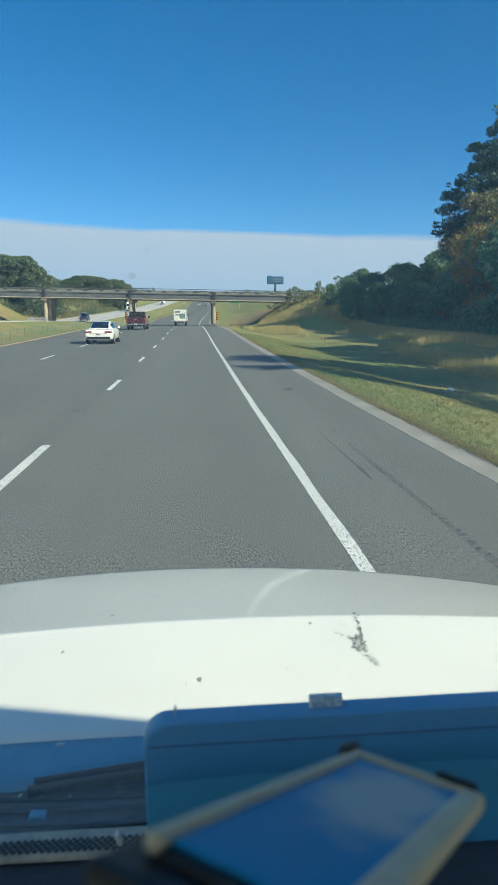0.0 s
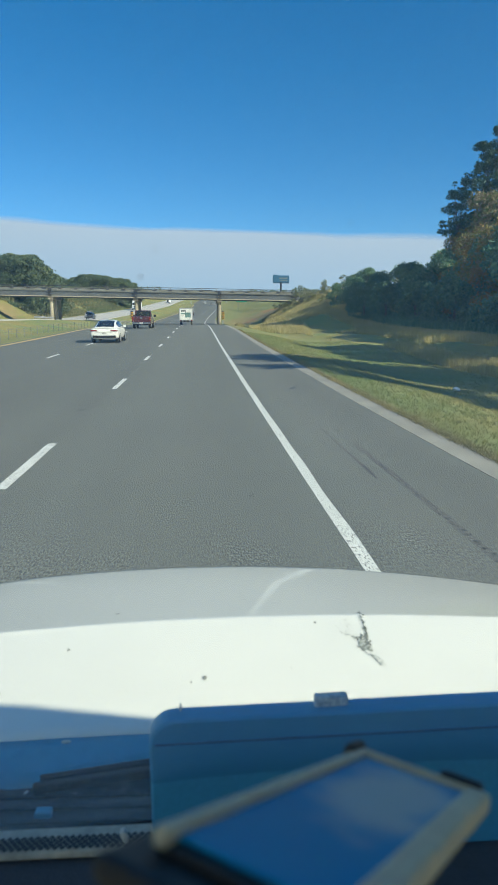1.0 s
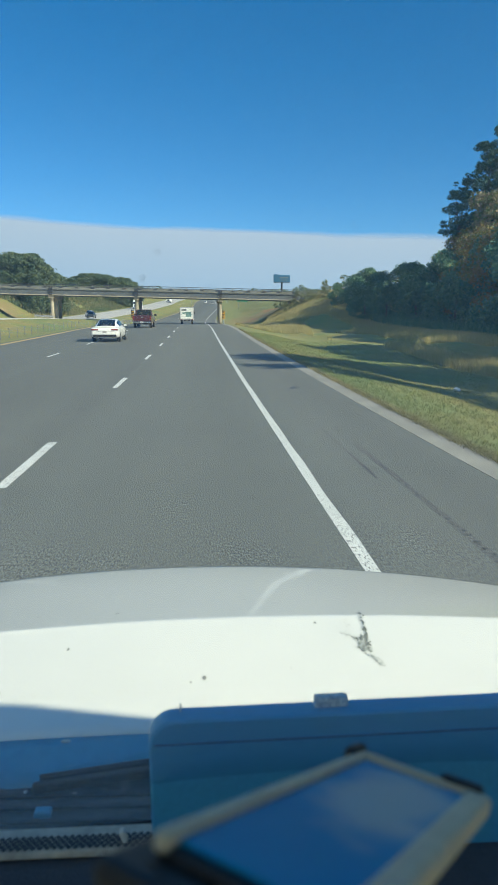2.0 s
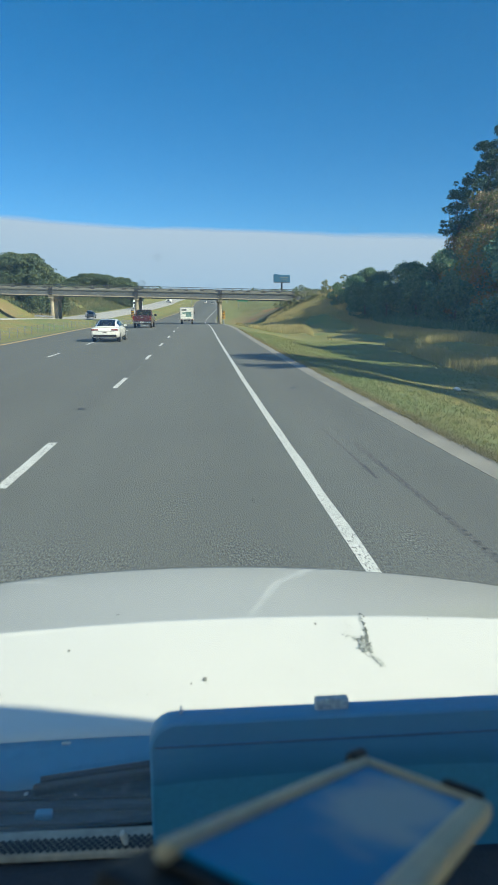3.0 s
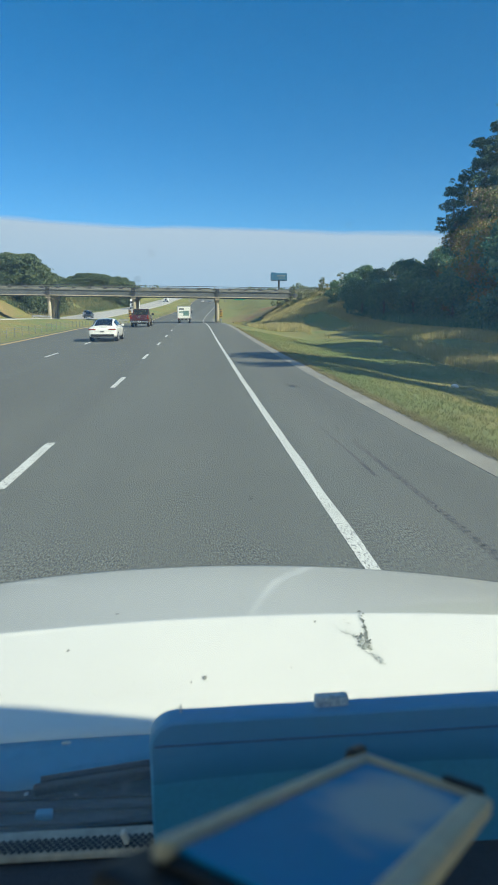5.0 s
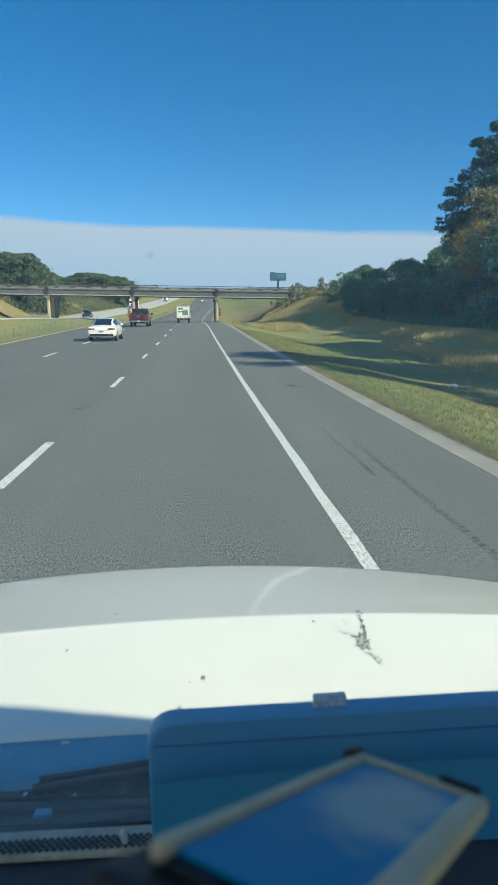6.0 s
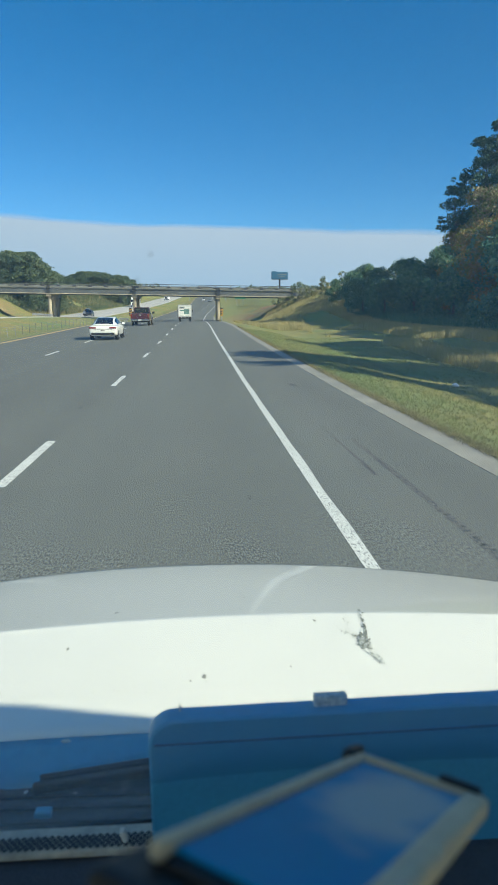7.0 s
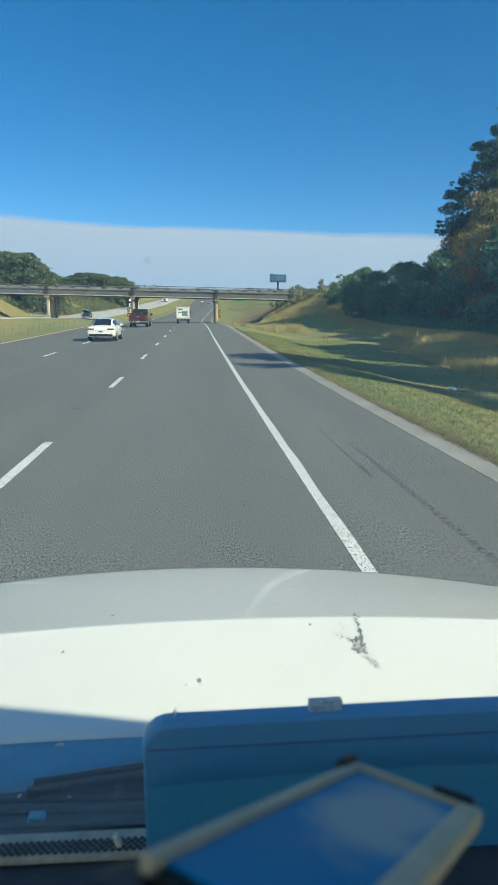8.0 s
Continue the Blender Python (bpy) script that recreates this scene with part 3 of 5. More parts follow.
def cowl():
    # panel behind the bonnet, its shade painted in as blue-grey, with an uneven lower edge
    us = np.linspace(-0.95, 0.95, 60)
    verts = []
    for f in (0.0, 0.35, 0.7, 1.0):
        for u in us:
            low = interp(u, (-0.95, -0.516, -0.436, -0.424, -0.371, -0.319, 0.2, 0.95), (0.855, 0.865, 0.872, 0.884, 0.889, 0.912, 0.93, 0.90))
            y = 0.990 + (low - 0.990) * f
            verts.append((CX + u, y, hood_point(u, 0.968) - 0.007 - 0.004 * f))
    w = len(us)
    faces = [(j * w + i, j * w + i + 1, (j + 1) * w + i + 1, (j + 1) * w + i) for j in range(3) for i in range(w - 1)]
    ob = pydata("cowl_panel", verts, faces, COWL_SHADE, truck, smooth=True)
    ob["label"] = "cowl panel with the blue of its shade painted in"
    m = ob.modifiers.new("thickness", "SOLIDIFY")
    m.thickness, m.offset = 0.006, -1
    # black plastic cowl cover, dipping forward under the panel, with ribs
    rings = []
    for u in np.linspace(-0.92, 0.92, 24):
        lean = -0.020 * u
        rings.append([(CX + u, 0.70, 1.380 + lean), (CX + u, 0.80, 1.362 + lean), (CX + u, 0.862, 1.338 + lean), (CX + u, 0.97, 1.320 + lean), (CX + u, 0.97, 1.30 + lean), (CX + u, 0.70, 1.34 + lean)])
    part("cowl_cover", loft(rings), COWL, truck, "black plastic cowl cover")
    for y, z, r in ((0.790, 1.3655, 0.004), (0.757, 1.3725, 0.0025), (0.828, 1.353, 0.0025)):
        part("cowl_rib", boxm((CX, y, z), (1.75, 2 * r, 2 * r), 0.001, Matrix.Rotation(radians(1.1), 4, "Y")), COWL, truck)
    # two wipers lying on the cowl
    for x0, x1 in ((-0.215, 0.34), (0.45, 1.0)):
        part("wiper_arm", tube(bmesh.new(), (x0, 0.862, 1.362), (x1, 0.955, 1.372), 0.007, 0.004, 8), TRIMBLACK, truck, "black wiper arm")
        part("wiper_blade", boxm((x0 + 0.28, 0.893, 1.362), (0.58, 0.010, 0.014), 0.003, Matrix.Rotation(radians(9.5), 4, "Z")), COWL, truck, "black rubber wiper blade")
    part("washer_nozzle", boxm((-0.192, 0.776, 1.378), (0.020, 0.014, 0.010), 0.003), COWL_SHADE, truck, "blue-grey washer nozzle")
    rng = random.Random(3)
    for k in range(7):
        x, y = -0.235 + rng.gauss(0, 0.035), 0.842 + rng.gauss(0, 0.008)
        bm = bmesh.new()
        bmesh.ops.create_icosphere(bm, subdivisions=1, radius=0.003, matrix=pose(x, y, 1.3525, 0, 0, rng.uniform(0, 180)) @ Matrix.Diagonal((1.6, 0.8, 0.5, 1)))
        tagged(part("leaf_crumb", bm, PALESPECK), "pale crumb of dead leaf lying on the cowl", "debris", group="crumbs on the cowl")
    bm = bmesh.new()
    bmesh.ops.create_icosphere(bm, subdivisions=2, radius=0.005, matrix=pose(-0.197, 0.948, 1.362) @ Matrix.Diagonal((1.5, 0.7, 0.5, 1)))
    tagged(part("leaf_crumb", bm, PALESPECK), "pale crumb of dead leaf lying on the cowl", "debris", group="crumbs on the cowl")


cowl()


def windshield():
    rows = []
    for y, z, k in ((0.735, 1.40, 1.0), (0.515, 1.72, 0.93), (0.285, 2.02, 0.85), (0.07, 2.27, 0.79)):
        rows.append([(CX + u * k, y - 0.09 * u * u, z) for u in np.linspace(-0.86, 0.86, 15)])
    verts = [p for r in rows for p in r]
    faces = [(j * 15 + i, j * 15 + i + 1, (j + 1) * 15 + i + 1, (j + 1) * 15 + i) for j in range(3) for i in range(14)]
    ob = pydata("windshield", verts, faces, GLASS, truck, smooth=True)
    ob["label"] = "clear windshield with a film of dust and an added haze veil"
    ob.visible_shadow = False


windshield()


def cab():
    """Dashboard, pillars, roof, doors, floor and rear wall round the camera."""
    bm = bmesh.new()
    rings = []
    for u in np.linspace(-0.86, 0.86, 17):
        rings.append([(CX + u, 0.722, 1.392), (CX + u, 0.655, 1.404), (CX + u, 0.46, 1.39), (CX + u, 0.38, 1.34), (CX + u, 0.36, 1.0), (CX + u, 0.60, 0.8), (CX + u, 0.722, 1.3)])
    part("dashboard", loft(rings, bm), DASH, truck, "black textured vinyl dashboard", smooth=False)
    # defroster strip with punched holes along the base of the glass
    base = part("defroster_strip", boxm((CX - 0.05, 0.6935, 1.4035), (1.5, 0.047, 0.010), 0.003, Matrix.Rotation(radians(-10), 4, "X")), GRILLE, truck, "grey perforated defroster strip")
    verts, faces = [], []
    for j in range(5):
        for i in range(140):
            x = -0.52 + i * 0.0074 + (j % 2) * 0.0037
            y = 0.675 + j * 0.0050
            z = 1.4125 - (y - 0.675) * 0.176
            k = len(verts)
            verts += [(x + 0.0033, y, z), (x, y + 0.0044, z - 0.0008), (x - 0.0033, y, z), (x, y - 0.0044, z + 0.0008)]
            faces.append((k, k + 1, k + 2, k + 3))
    holes = pydata("perforation", verts, faces, TRIMBLACK, base)
    tagged(holes, kind="stuff")
    part("vent_clip", boxm((-0.086, 0.683, 1.417), (0.006, 0.010, 0.014), 0.002, Matrix.Rotation(radians(-18), 4, "Y")), PALESPECK, truck, "small pale clip on the defroster strip")
    for s in (-1, 1):
        x = CX + s * 0.93
        part("a_pillar", loft([[(x - 0.05, 0.70, 1.36), (x + 0.05, 0.62, 1.36), (x + 0.05, 0.52, 1.36), (x - 0.05, 0.60, 1.36)],
                               [(x - 0.05 - s * 0.26, 0.098, 2.31), (x + 0.05 - s * 0.26, 0.083, 2.31), (x + 0.05 - s * 0.26, -0.05, 2.31), (x - 0.05 - s * 0.26, -0.05, 2.31)]]), LINING, truck)
        part("door", boxm((CX + s * 0.97, -0.35, 0.92), (0.10, 1.95, 0.90), 0.03), HOODWHITE, truck, "white door with its window open")
        # The right header, unseen, is made deep to block sun from the dashboard.
        for nm, ya, yb, zlow in (("door_header", -0.64, 0.09, 1.74 if s > 0 else 2.12), ("b_pillar", -0.76, -0.64, 1.36), ("rear_pillar", -1.44, -1.34, 1.36)):
            xb, xt = CX + s * (0.94 - 0.22 * (zlow - 1.36) / 0.91), CX + s * 0.72
            y1 = yb if nm != "door_header" else yb + 0.34
            part(nm, loft([[(xb - 0.03, y1, zlow), (xb + 0.03, y1, zlow), (xb + 0.03, ya, zlow), (xb - 0.03, ya, zlow)],
                           [(xt - 0.03, yb, 2.275), (xt + 0.03, yb, 2.275), (xt + 0.03, ya, 2.275), (xt - 0.03, ya, 2.275)]]), HOODWHITE if nm != "door_header" else LINING, truck)
    part("roof", boxm((CX, -0.705, 2.305), (1.42, 1.55, 0.07), 0.012), HOODWHITE, truck, "white cab roof")
    part("headliner", boxm((CX, -0.76, 2.262), (1.40, 1.36, 0.02), 0.005), LINING, truck)
    part("rear_wall", boxm((CX, -1.42, 1.00), (1.9, 0.08, 0.9), 0.02), LINING, truck)
    part("rear_header", boxm((CX, -1.41, 2.18), (1.45, 0.08, 0.16), 0.02), LINING, truck)
    part("cab_floor", boxm((CX, -0.35, 0.52), (1.9, 2.2, 0.08), 0.02), LINING, truck)
    part("bench_seat", boxm((CX, -0.85, 0.85), (1.5, 0.6, 0.5), 0.08), LINING, truck)
    part("seat_back", boxm((CX, -1.2, 1.30), (1.5, 0.2, 0.75), 0.08), LINING, truck)
    for sx in (-0.82, 0.82):
        for y in (1.55, -2.2):
            bm = bmesh.new()
            tube(bm, (CX + sx - 0.13, y, 0.40), (CX + sx + 0.13, y, 0.40), 0.40, seg=28)
            w = part("wheel", bm, TYRE, truck)
            part("rim", tube(bmesh.new(), (CX + sx - 0.135, y, 0.40), (CX + sx + 0.135, y, 0.40), 0.22, seg=20), RIM, w)
    part("chassis", boxm((CX, -0.4, 0.45), (0.9, 4.6, 0.16), 0.03), TRIMBLACK, truck)
    part("load_bed", boxm((CX, -2.6, 0.95), (1.9, 2.2, 0.7), 0.05), HOODWHITE, truck, "white load bed")


cab()


def case_on_dash():
    """A wide navy plastic case with rounded corners, standing on the dashboard against the glass."""
    t = thing("tablet_case", (0.16, 0.675, 1.405), "dark navy plastic tablet case standing upright on the dashboard", "tablet case")
    w, h, r = 0.43, 0.163, 0.028
    outline = []
    for cx, cz, a0 in ((w / 2 - r, h - r, 0), (-w / 2 + r, h - r, 90), (-w / 2 + 0.006, 0.006, 180), (w / 2 - 0.006, 0.006, 270)):
        rr = r if cz > 0.05 else 0.006
        for k in range(7):
            a = radians(a0 + 15 * k)
            outline.append((cx + rr * math.cos(a), cz + rr * math.sin(a)))
    rings = []
    for y, ins in ((-0.012, 0.004), (-0.009, 0.001), (0.0, 0.0), (0.012, 0.0), (0.016, 0.003)):
        rings.append([(x * (1 - ins * 4), y, max(0.0, z * (1 - ins * 5))) for x, z in outline])
    ob = part("shell", loft(rings), TABLET, t, smooth=False)
    # seam below the top edge, and a lip
    bm = boxm((0.0, -0.0130, h - 0.026), (w - 0.014, 0.002, 0.0018), 0.0005)
    part("seam", bm, SEAMDARK, t, "thin dark seam")
    part("tab", boxm((-0.024, 0.004, h + 0.0050), (0.035, 0.010, 0.013), 0.002), GREYTAB, t, "small grey label tab")
    part("nick", boxm((-w / 2 + 0.0335, 0.010, h - 0.001), (0.0022, 0.010, 0.009)), PALESPECK, t, "pale nick in the edge")
    t.matrix_basis = pose(0.16, 0.678, 1.398, 0, -0.9, 0)
    return t


case_on_dash()


def phone_in_holder():
    """A phone with a dark screen in a beige frame, propped low on the dashboard."""
    a = Vector((0.1125, 0.4446, 1.6618))
    l = a - 0.25 * Vector((0.5038, 0.7695, -0.3926))
    r = a + 0.076 * Vector((0.8268, -0.5612, -0.0390))
    e1 = (l - a).normalized()
    n = (r - a).cross(l - a).normalized()
    n = n if n.z > 0 else -n
    e2 = n.cross(e1)
    if e2.dot(r - a) < 0:
        e2 = -e2
    L, W = (l - a).length + 0.006, (r - a).length + 0.004
    m = Matrix((e1, e2, e1.cross(e2))).transposed().to_4x4()
    f = 1 if m.col[2].to_3d().z > 0 else -1
    m.translation = a
    eye = Vector((0, 0, 1.96))
    m = Matrix.Translation(eye + Vector((-0.0018, 0, -0.0012))) @ Matrix.Scale(0.62, 4) @ Matrix.Translation(-eye) @ m
    t = thing("phone_holder", label="phone with a dark screen in a beige dashboard mount", category="phone holder")
    t.matrix_basis = m
    part("body", boxm((L / 2, W / 2, -0.005 * f), (L, W, 0.008), 0.003), TRIMBLACK, t)
    part("screen", boxm((L / 2 + 0.002, W / 2, 0.0003 * f), (L - 0.016, W - 0.012, 0.002), 0.0008), SCREEN, t, "phone screen with the reflected sky and a pale cloud painted into its colour")
    b = 0.008
    part("frame_long", boxm((L / 2, b / 2 - 0.002, 0.0), (L + 0.004, b, 0.009), 0.003), HOLDER, t, "beige plastic rim")
    part("frame_long", boxm((L / 2, W - b / 2 + 0.004, -0.003 * f), (L + 0.004, b + 0.008, 0.014), 0.004), HOLDER, t, "beige plastic rim")
    part("frame_short", boxm((b / 2 - 0.002, W / 2, 0.0), (b, W, 0.009), 0.003), HOLDER, t, "beige plastic rim")
    part("clamp", boxm((0.008, -0.003, 0.001 * f), (0.028, 0.008, 0.014), 0.003), TRIMBLACK, t, "black clamp")
    part("clamp", boxm((-0.001, W - 0.012, 0.001 * f), (0.009, 0.028, 0.014), 0.003), TRIMBLACK, t, "black clamp")
    part("cradle", boxm((L - 0.02, W / 2, -0.012 * f), (0.08, W + 0.03, 0.012), 0.005), TRIMBLACK, t, "black cradle")
    top = Vector((L * 0.6, W * 0.5, -0.012 * f))
    world_top = m @ top
    elbow = m.inverted() @ Vector((world_top.x + 0.01, world_top.y - 0.03, 1.52))
    foot = m.inverted() @ Vector((world_top.x + 0.02, 0.47, 1.388))
    part("ball_joint", tube(bmesh.new(), top + Vector((0, 0, 0.006 * f)), top - Vector((0, 0, 0.012 * f)), 0.014, seg=16), TRIMBLACK, t)
    part("arm", tube(bmesh.new(), top, elbow, 0.009, seg=12), TRIMBLACK, t, "black mount arm")
    part("arm", tube(bmesh.new(), elbow, foot, 0.009, 0.012, 12), TRIMBLACK, t, "black mount arm")
    world_foot = Vector((world_top.x + 0.02, 0.47, 1.394))
    part("suction_cup", tube(bmesh.new(), m.inverted() @ (world_foot - Vector((0, 0, 0.008))), m.inverted() @ (world_foot + Vector((0, 0, 0.012))), 0.036, 0.02, 20), TRIMBLACK, t, "black suction cup")


phone_in_holder()


def blot(bm, x, y, r, rng, sy=1.0, ang=0.0, lift=0.0012):
    """A thin irregular blot that lies on the bonnet."""
    pts = []
    for k in range(11):
        a = 2 * math.pi * k / 11
        q = r * rng.uniform(0.55, 1.2)
        px, py = q * math.cos(a), q * sy * math.sin(a)
        qx, qy = px * math.cos(ang) - py * math.sin(ang), px * math.sin(ang) + py * math.cos(ang)
        pts.append((x + qx, y + qy, hood_point(x + qx - CX, y + qy) + lift))
    c = bm.verts.new((x, y, hood_point(x - CX, y) + lift + min(0.0006, r * 0.1)))
    vs = [bm.verts.new(p) for p in pts]
    for i in range(11):
        bm.faces.new((c, vs[i], vs[(i + 1) % 11]))


def bonnet_marks():
    rng = random.Random(11)
    bm = bmesh.new()
    # a leg stroke, the crushed body's outline, two wing streaks and a tail of crumbs
    strokes = (((0.316, 1.335), (0.309, 1.290), (0.307, 1.249), (0.303, 1.224), 34, 0.0022, 0.0016),
               ((0.284, 1.211), (0.301, 1.220), (0.301, 1.195), (0.299, 1.174), 46, 0.0024, 0.0020),
               ((0.299, 1.174), (0.288, 1.170), (0.283, 1.190), (0.284, 1.211), 30, 0.0019, 0.0018),
               ((0.250, 1.247), (0.262, 1.235), (0.272, 1.226), (0.283, 1.219), 26, 0.0009, 0.0028),
               ((0.269, 1.287), (0.273, 1.277), (0.276, 1.266), (0.278, 1.258), 12, 0.0009, 0.0028),
               ((0.300, 1.162), (0.303, 1.150), (0.308, 1.138), (0.312, 1.128), 34, 0.0013, 0.0045),
               ((0.290, 1.205), (0.294, 1.195), (0.293, 1.186), (0.292, 1.178), 60, 0.0013, 0.0045))
    film = bmesh.new()
    for x, y, r, sy in ((0.292, 1.196, 0.010, 1.9), (0.297, 1.180, 0.008, 1.8), (0.306, 1.290, 0.0035, 4.5), (0.304, 1.245, 0.0035, 4.0), (0.302, 1.150, 0.005, 2.6), (0.309, 1.132, 0.004, 2.0), (0.268, 1.228, 0.004, 1.5), (0.280, 1.215, 0.005, 1.6)):
        blot(film, x, y, r, rng, sy, rng.uniform(-0.3, 0.3), 0.0005)
    tagged(part("insect_film", film, PALEGRIME), "pale grey smear round the dried insect on the bonnet", "insect splat", kind="stuff")
    for a, b, c, d, n, r, loose in strokes:
        for _ in range(n):
            f = rng.uniform(0, 2.999)
            p0, p1 = ((a, b), (b, c), (c, d))[int(f)]
            f -= int(f)
            x = p0[0] + (p1[0] - p0[0]) * f + rng.gauss(0, loose * 1.0)
            y = p0[1] + (p1[1] - p0[1]) * f + rng.gauss(0, loose * 2.4)
            blot(bm, x, y, r * rng.uniform(0.35, 1.15), rng, 2.2, rng.uniform(-0.7, 0.7), 0.0006 + rng.uniform(0, 0.0006))
    tagged(part("insect_splat", bm, GRIME), "dried grey-brown insect splat on the white bonnet", "insect splat", kind="stuff")
    spots = [(-0.174, 1.40, 0.008), (0.003, 1.10, 0.007), (-0.240, 1.21, 0.006), (-0.330, 1.09, 0.005), (0.096, 1.515, 0.006), (0.215, 1.271, 0.005), (0.15, 1.12, 0.003), (-0.34, 1.42, 0.005), (0.44, 1.29, 0.003), (-0.02, 1.09, 0.004)]
    for x, y, r in spots:
        bm = bmesh.new()
        blot(bm, x, y, r * 0.55, rng, 1.8)
        tagged(part("speck", bm, SPECK), "small dark speck of dirt on the bonnet", "dirt speck", group="specks on the bonnet")
    bm = bmesh.new()
    for _ in range(40):
        blot(bm, rng.uniform(-0.30, 0.05), 1.075 + rng.gauss(0, 0.010), rng.uniform(0.0006, 0.002), rng, 0.6)
    tagged(part("dust_line", bm, GRIME), "line of brown dust near the rear of the bonnet", "dirt", kind="stuff")
    # specks on the glass
    for x, z, r in ((-0.0178, 1.9877, 0.0005), (-0.0245, 1.9775, 0.0006), (0.0291, 1.8587, 0.0005), (0.0619, 1.9986, 0.0004)):
        y = interp(z, (1.40, 1.72, 2.02, 2.27), (0.735, 0.515, 0.285, 0.07)) - 0.09 * (x - CX) ** 2 - 0.004
        bm = bmesh.new()
        bmesh.ops.create_icosphere(bm, subdivisions=2, radius=r, matrix=pose(x, y, z) @ Matrix.Diagonal((1, 0.2, 1.2, 1)))
        tagged(part("glass_speck", bm, SPECK), "small dark speck stuck to the windshield", "dirt speck", group="specks on the glass")


bonnet_marks()


# ---- the bridge over the road ----
BRIDGE_Y, BRIDGE_W = 142.0, 10.5


def deck_z(x):
    """Height of the hand rail's top."""
    return 7.95 - 0.017 * (x + 12.3)


def bridge():
    t = thing("road_bridge", (0, BRIDGE_Y, 0), "grey concrete road bridge with steel railings over the highway", "bridge")
    x0, x1 = -48.0, 30.0
    spans = [x0, -28.4, -12.1, 4.15, 19.0, x1]
    tilt = Matrix.Rotation(math.atan(0.017), 4, "Y")
    mid = (x0 + x1) / 2
    zm = deck_z(mid)
    part("deck", boxm((mid, BRIDGE_W / 2, zm - 1.02), (x1 - x0, BRIDGE_W, 0.24), 0.03, tilt), DECK, t)
    for a, b in zip(spans, spans[1:]):
        c = (a + b) / 2
        for y in (0.35, 3.6, 6.9, 10.1):
            bm = boxm((c, y, deck_z(c) - 1.52), (b - a - 0.12, 0.45, 0.80), 0.02, tilt)
            box(bm, (c, y, deck_z(c) - 1.98), (b - a - 0.12, 0.75, 0.16), 0.02, tilt)
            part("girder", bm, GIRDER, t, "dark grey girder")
        part("bottom_flange", boxm((c, -0.06, deck_z(c) - 2.04), (b - a - 0.10, 0.12, 0.15), 0.01, tilt), COLUMN, t, "pale bottom flange")
        for y in (0.0, BRIDGE_W):
            part("parapet", boxm((c, y, deck_z(c) - 0.74), (b - a - 0.05, 0.28, 0.50), 0.03, tilt), PARAPET, t, "low weathered concrete parapet")
            part("top_rail", boxm((c, y, deck_z(c) - 0.05), (b - a - 0.05, 0.10, 0.10), 0.02, tilt), DARKSTEEL, t, "dark steel hand rail")
            part("lower_rail", boxm((c, y, deck_z(c) - 0.30), (b - a - 0.05, 0.06, 0.06), 0.01, tilt), DULLSTEEL, t)
    for y in (0.0, BRIDGE_W):
        post = br = None
        for i in range(int((x1 - x0) / 3.0) + 1):
            x = x0 + 0.6 + i * 3.0
            if post is None:
                post = part("rail_post", boxm((0, 0, 0), (0.18, 0.14, 0.56), 0.02), DULLSTEEL, t)
                br = part("bracket", boxm((0, -0.17 if y == 0 else 0.17, 0), (0.70, 0.16, 0.26), 0.05), DARKSTEEL, t, "dark bracket on the parapet")
                p, q = post, br
            else:
                p, q = new("rail_post", post.data), new("bracket", br.data)
                p.parent = q.parent = t
            p.location = (x, y, deck_z(x) - 0.28)
            q.location = (x, y, deck_z(x) - 0.56)
    for x in spans[1:-1]:
        base = min(land_z(x, BRIDGE_Y + 2), land_z(x, BRIDGE_Y + 8)) - 0.3
        top = deck_z(x) - 2.05
        part("pier_cap", boxm((x, BRIDGE_W / 2, top - 0.28), (1.0, BRIDGE_W - 0.4, 0.56), 0.06), COLUMN, t, "concrete pier cap")
        for y in (1.2, 5.2, 9.2):
            part("column", tube(bmesh.new(), (x, y, base), (x, y, top - 0.3), 0.34, seg=20), COLUMN, t, "pale round concrete column", smooth=False)
        part("joint_plate", boxm((x, -0.16, deck_z(x) - 1.25), (0.7, 0.06, 1.5), 0.01, tilt), DARKSTEEL, t, "dark joint plate")
    for x in (x0 - 1.5, x1 + 1.5):
        part("abutment", boxm((x, BRIDGE_W / 2, deck_z(x) - 2.4), (3.0, BRIDGE_W + 0.6, 4.4), 0.1), DECK, t)


bridge()


def hazard_marker(x, y):
    z = land_z(x, y)
    t = thing("hazard_marker", (x, y, z - 0.1), "black and yellow striped hazard marker beside a bridge pier", "road sign", group="hazard markers")
    part("post", boxm((0, 0.05, 0.9), (0.08, 0.06, 2.0), 0.01), STEEL, t)
    part("panel", boxm((0, 0, 1.9), (0.55, 0.03, 1.5), 0.03), SIGN_Y, t, "yellow panel")
    for k in range(5):
        z0 = 1.25 + k * 0.31
        bm = bmesh.new()
        vs = [bm.verts.new(p) for p in ((-0.27, -0.02, z0), (0.27, -0.02, z0 + 0.27 - 0.27), (0.27, -0.02, z0 + 0.13), (-0.27, -0.02, z0 + 0.27))]
        vs2 = [bm.verts.new((v.co.x, -0.016, v.co.z)) for v in vs]
        bm.faces.new(vs)
        for i in range(4):
            bm.faces.new((vs[i], vs2[i], vs2[(i + 1) % 4], vs[(i + 1) % 4]))
        part("stripe", bm, SIGN_K, t, "black slanting stripe")
    return t


hazard_marker(4.75, BRIDGE_Y - 1.4)
hazard_marker(-12.75, BRIDGE_Y - 1.4)


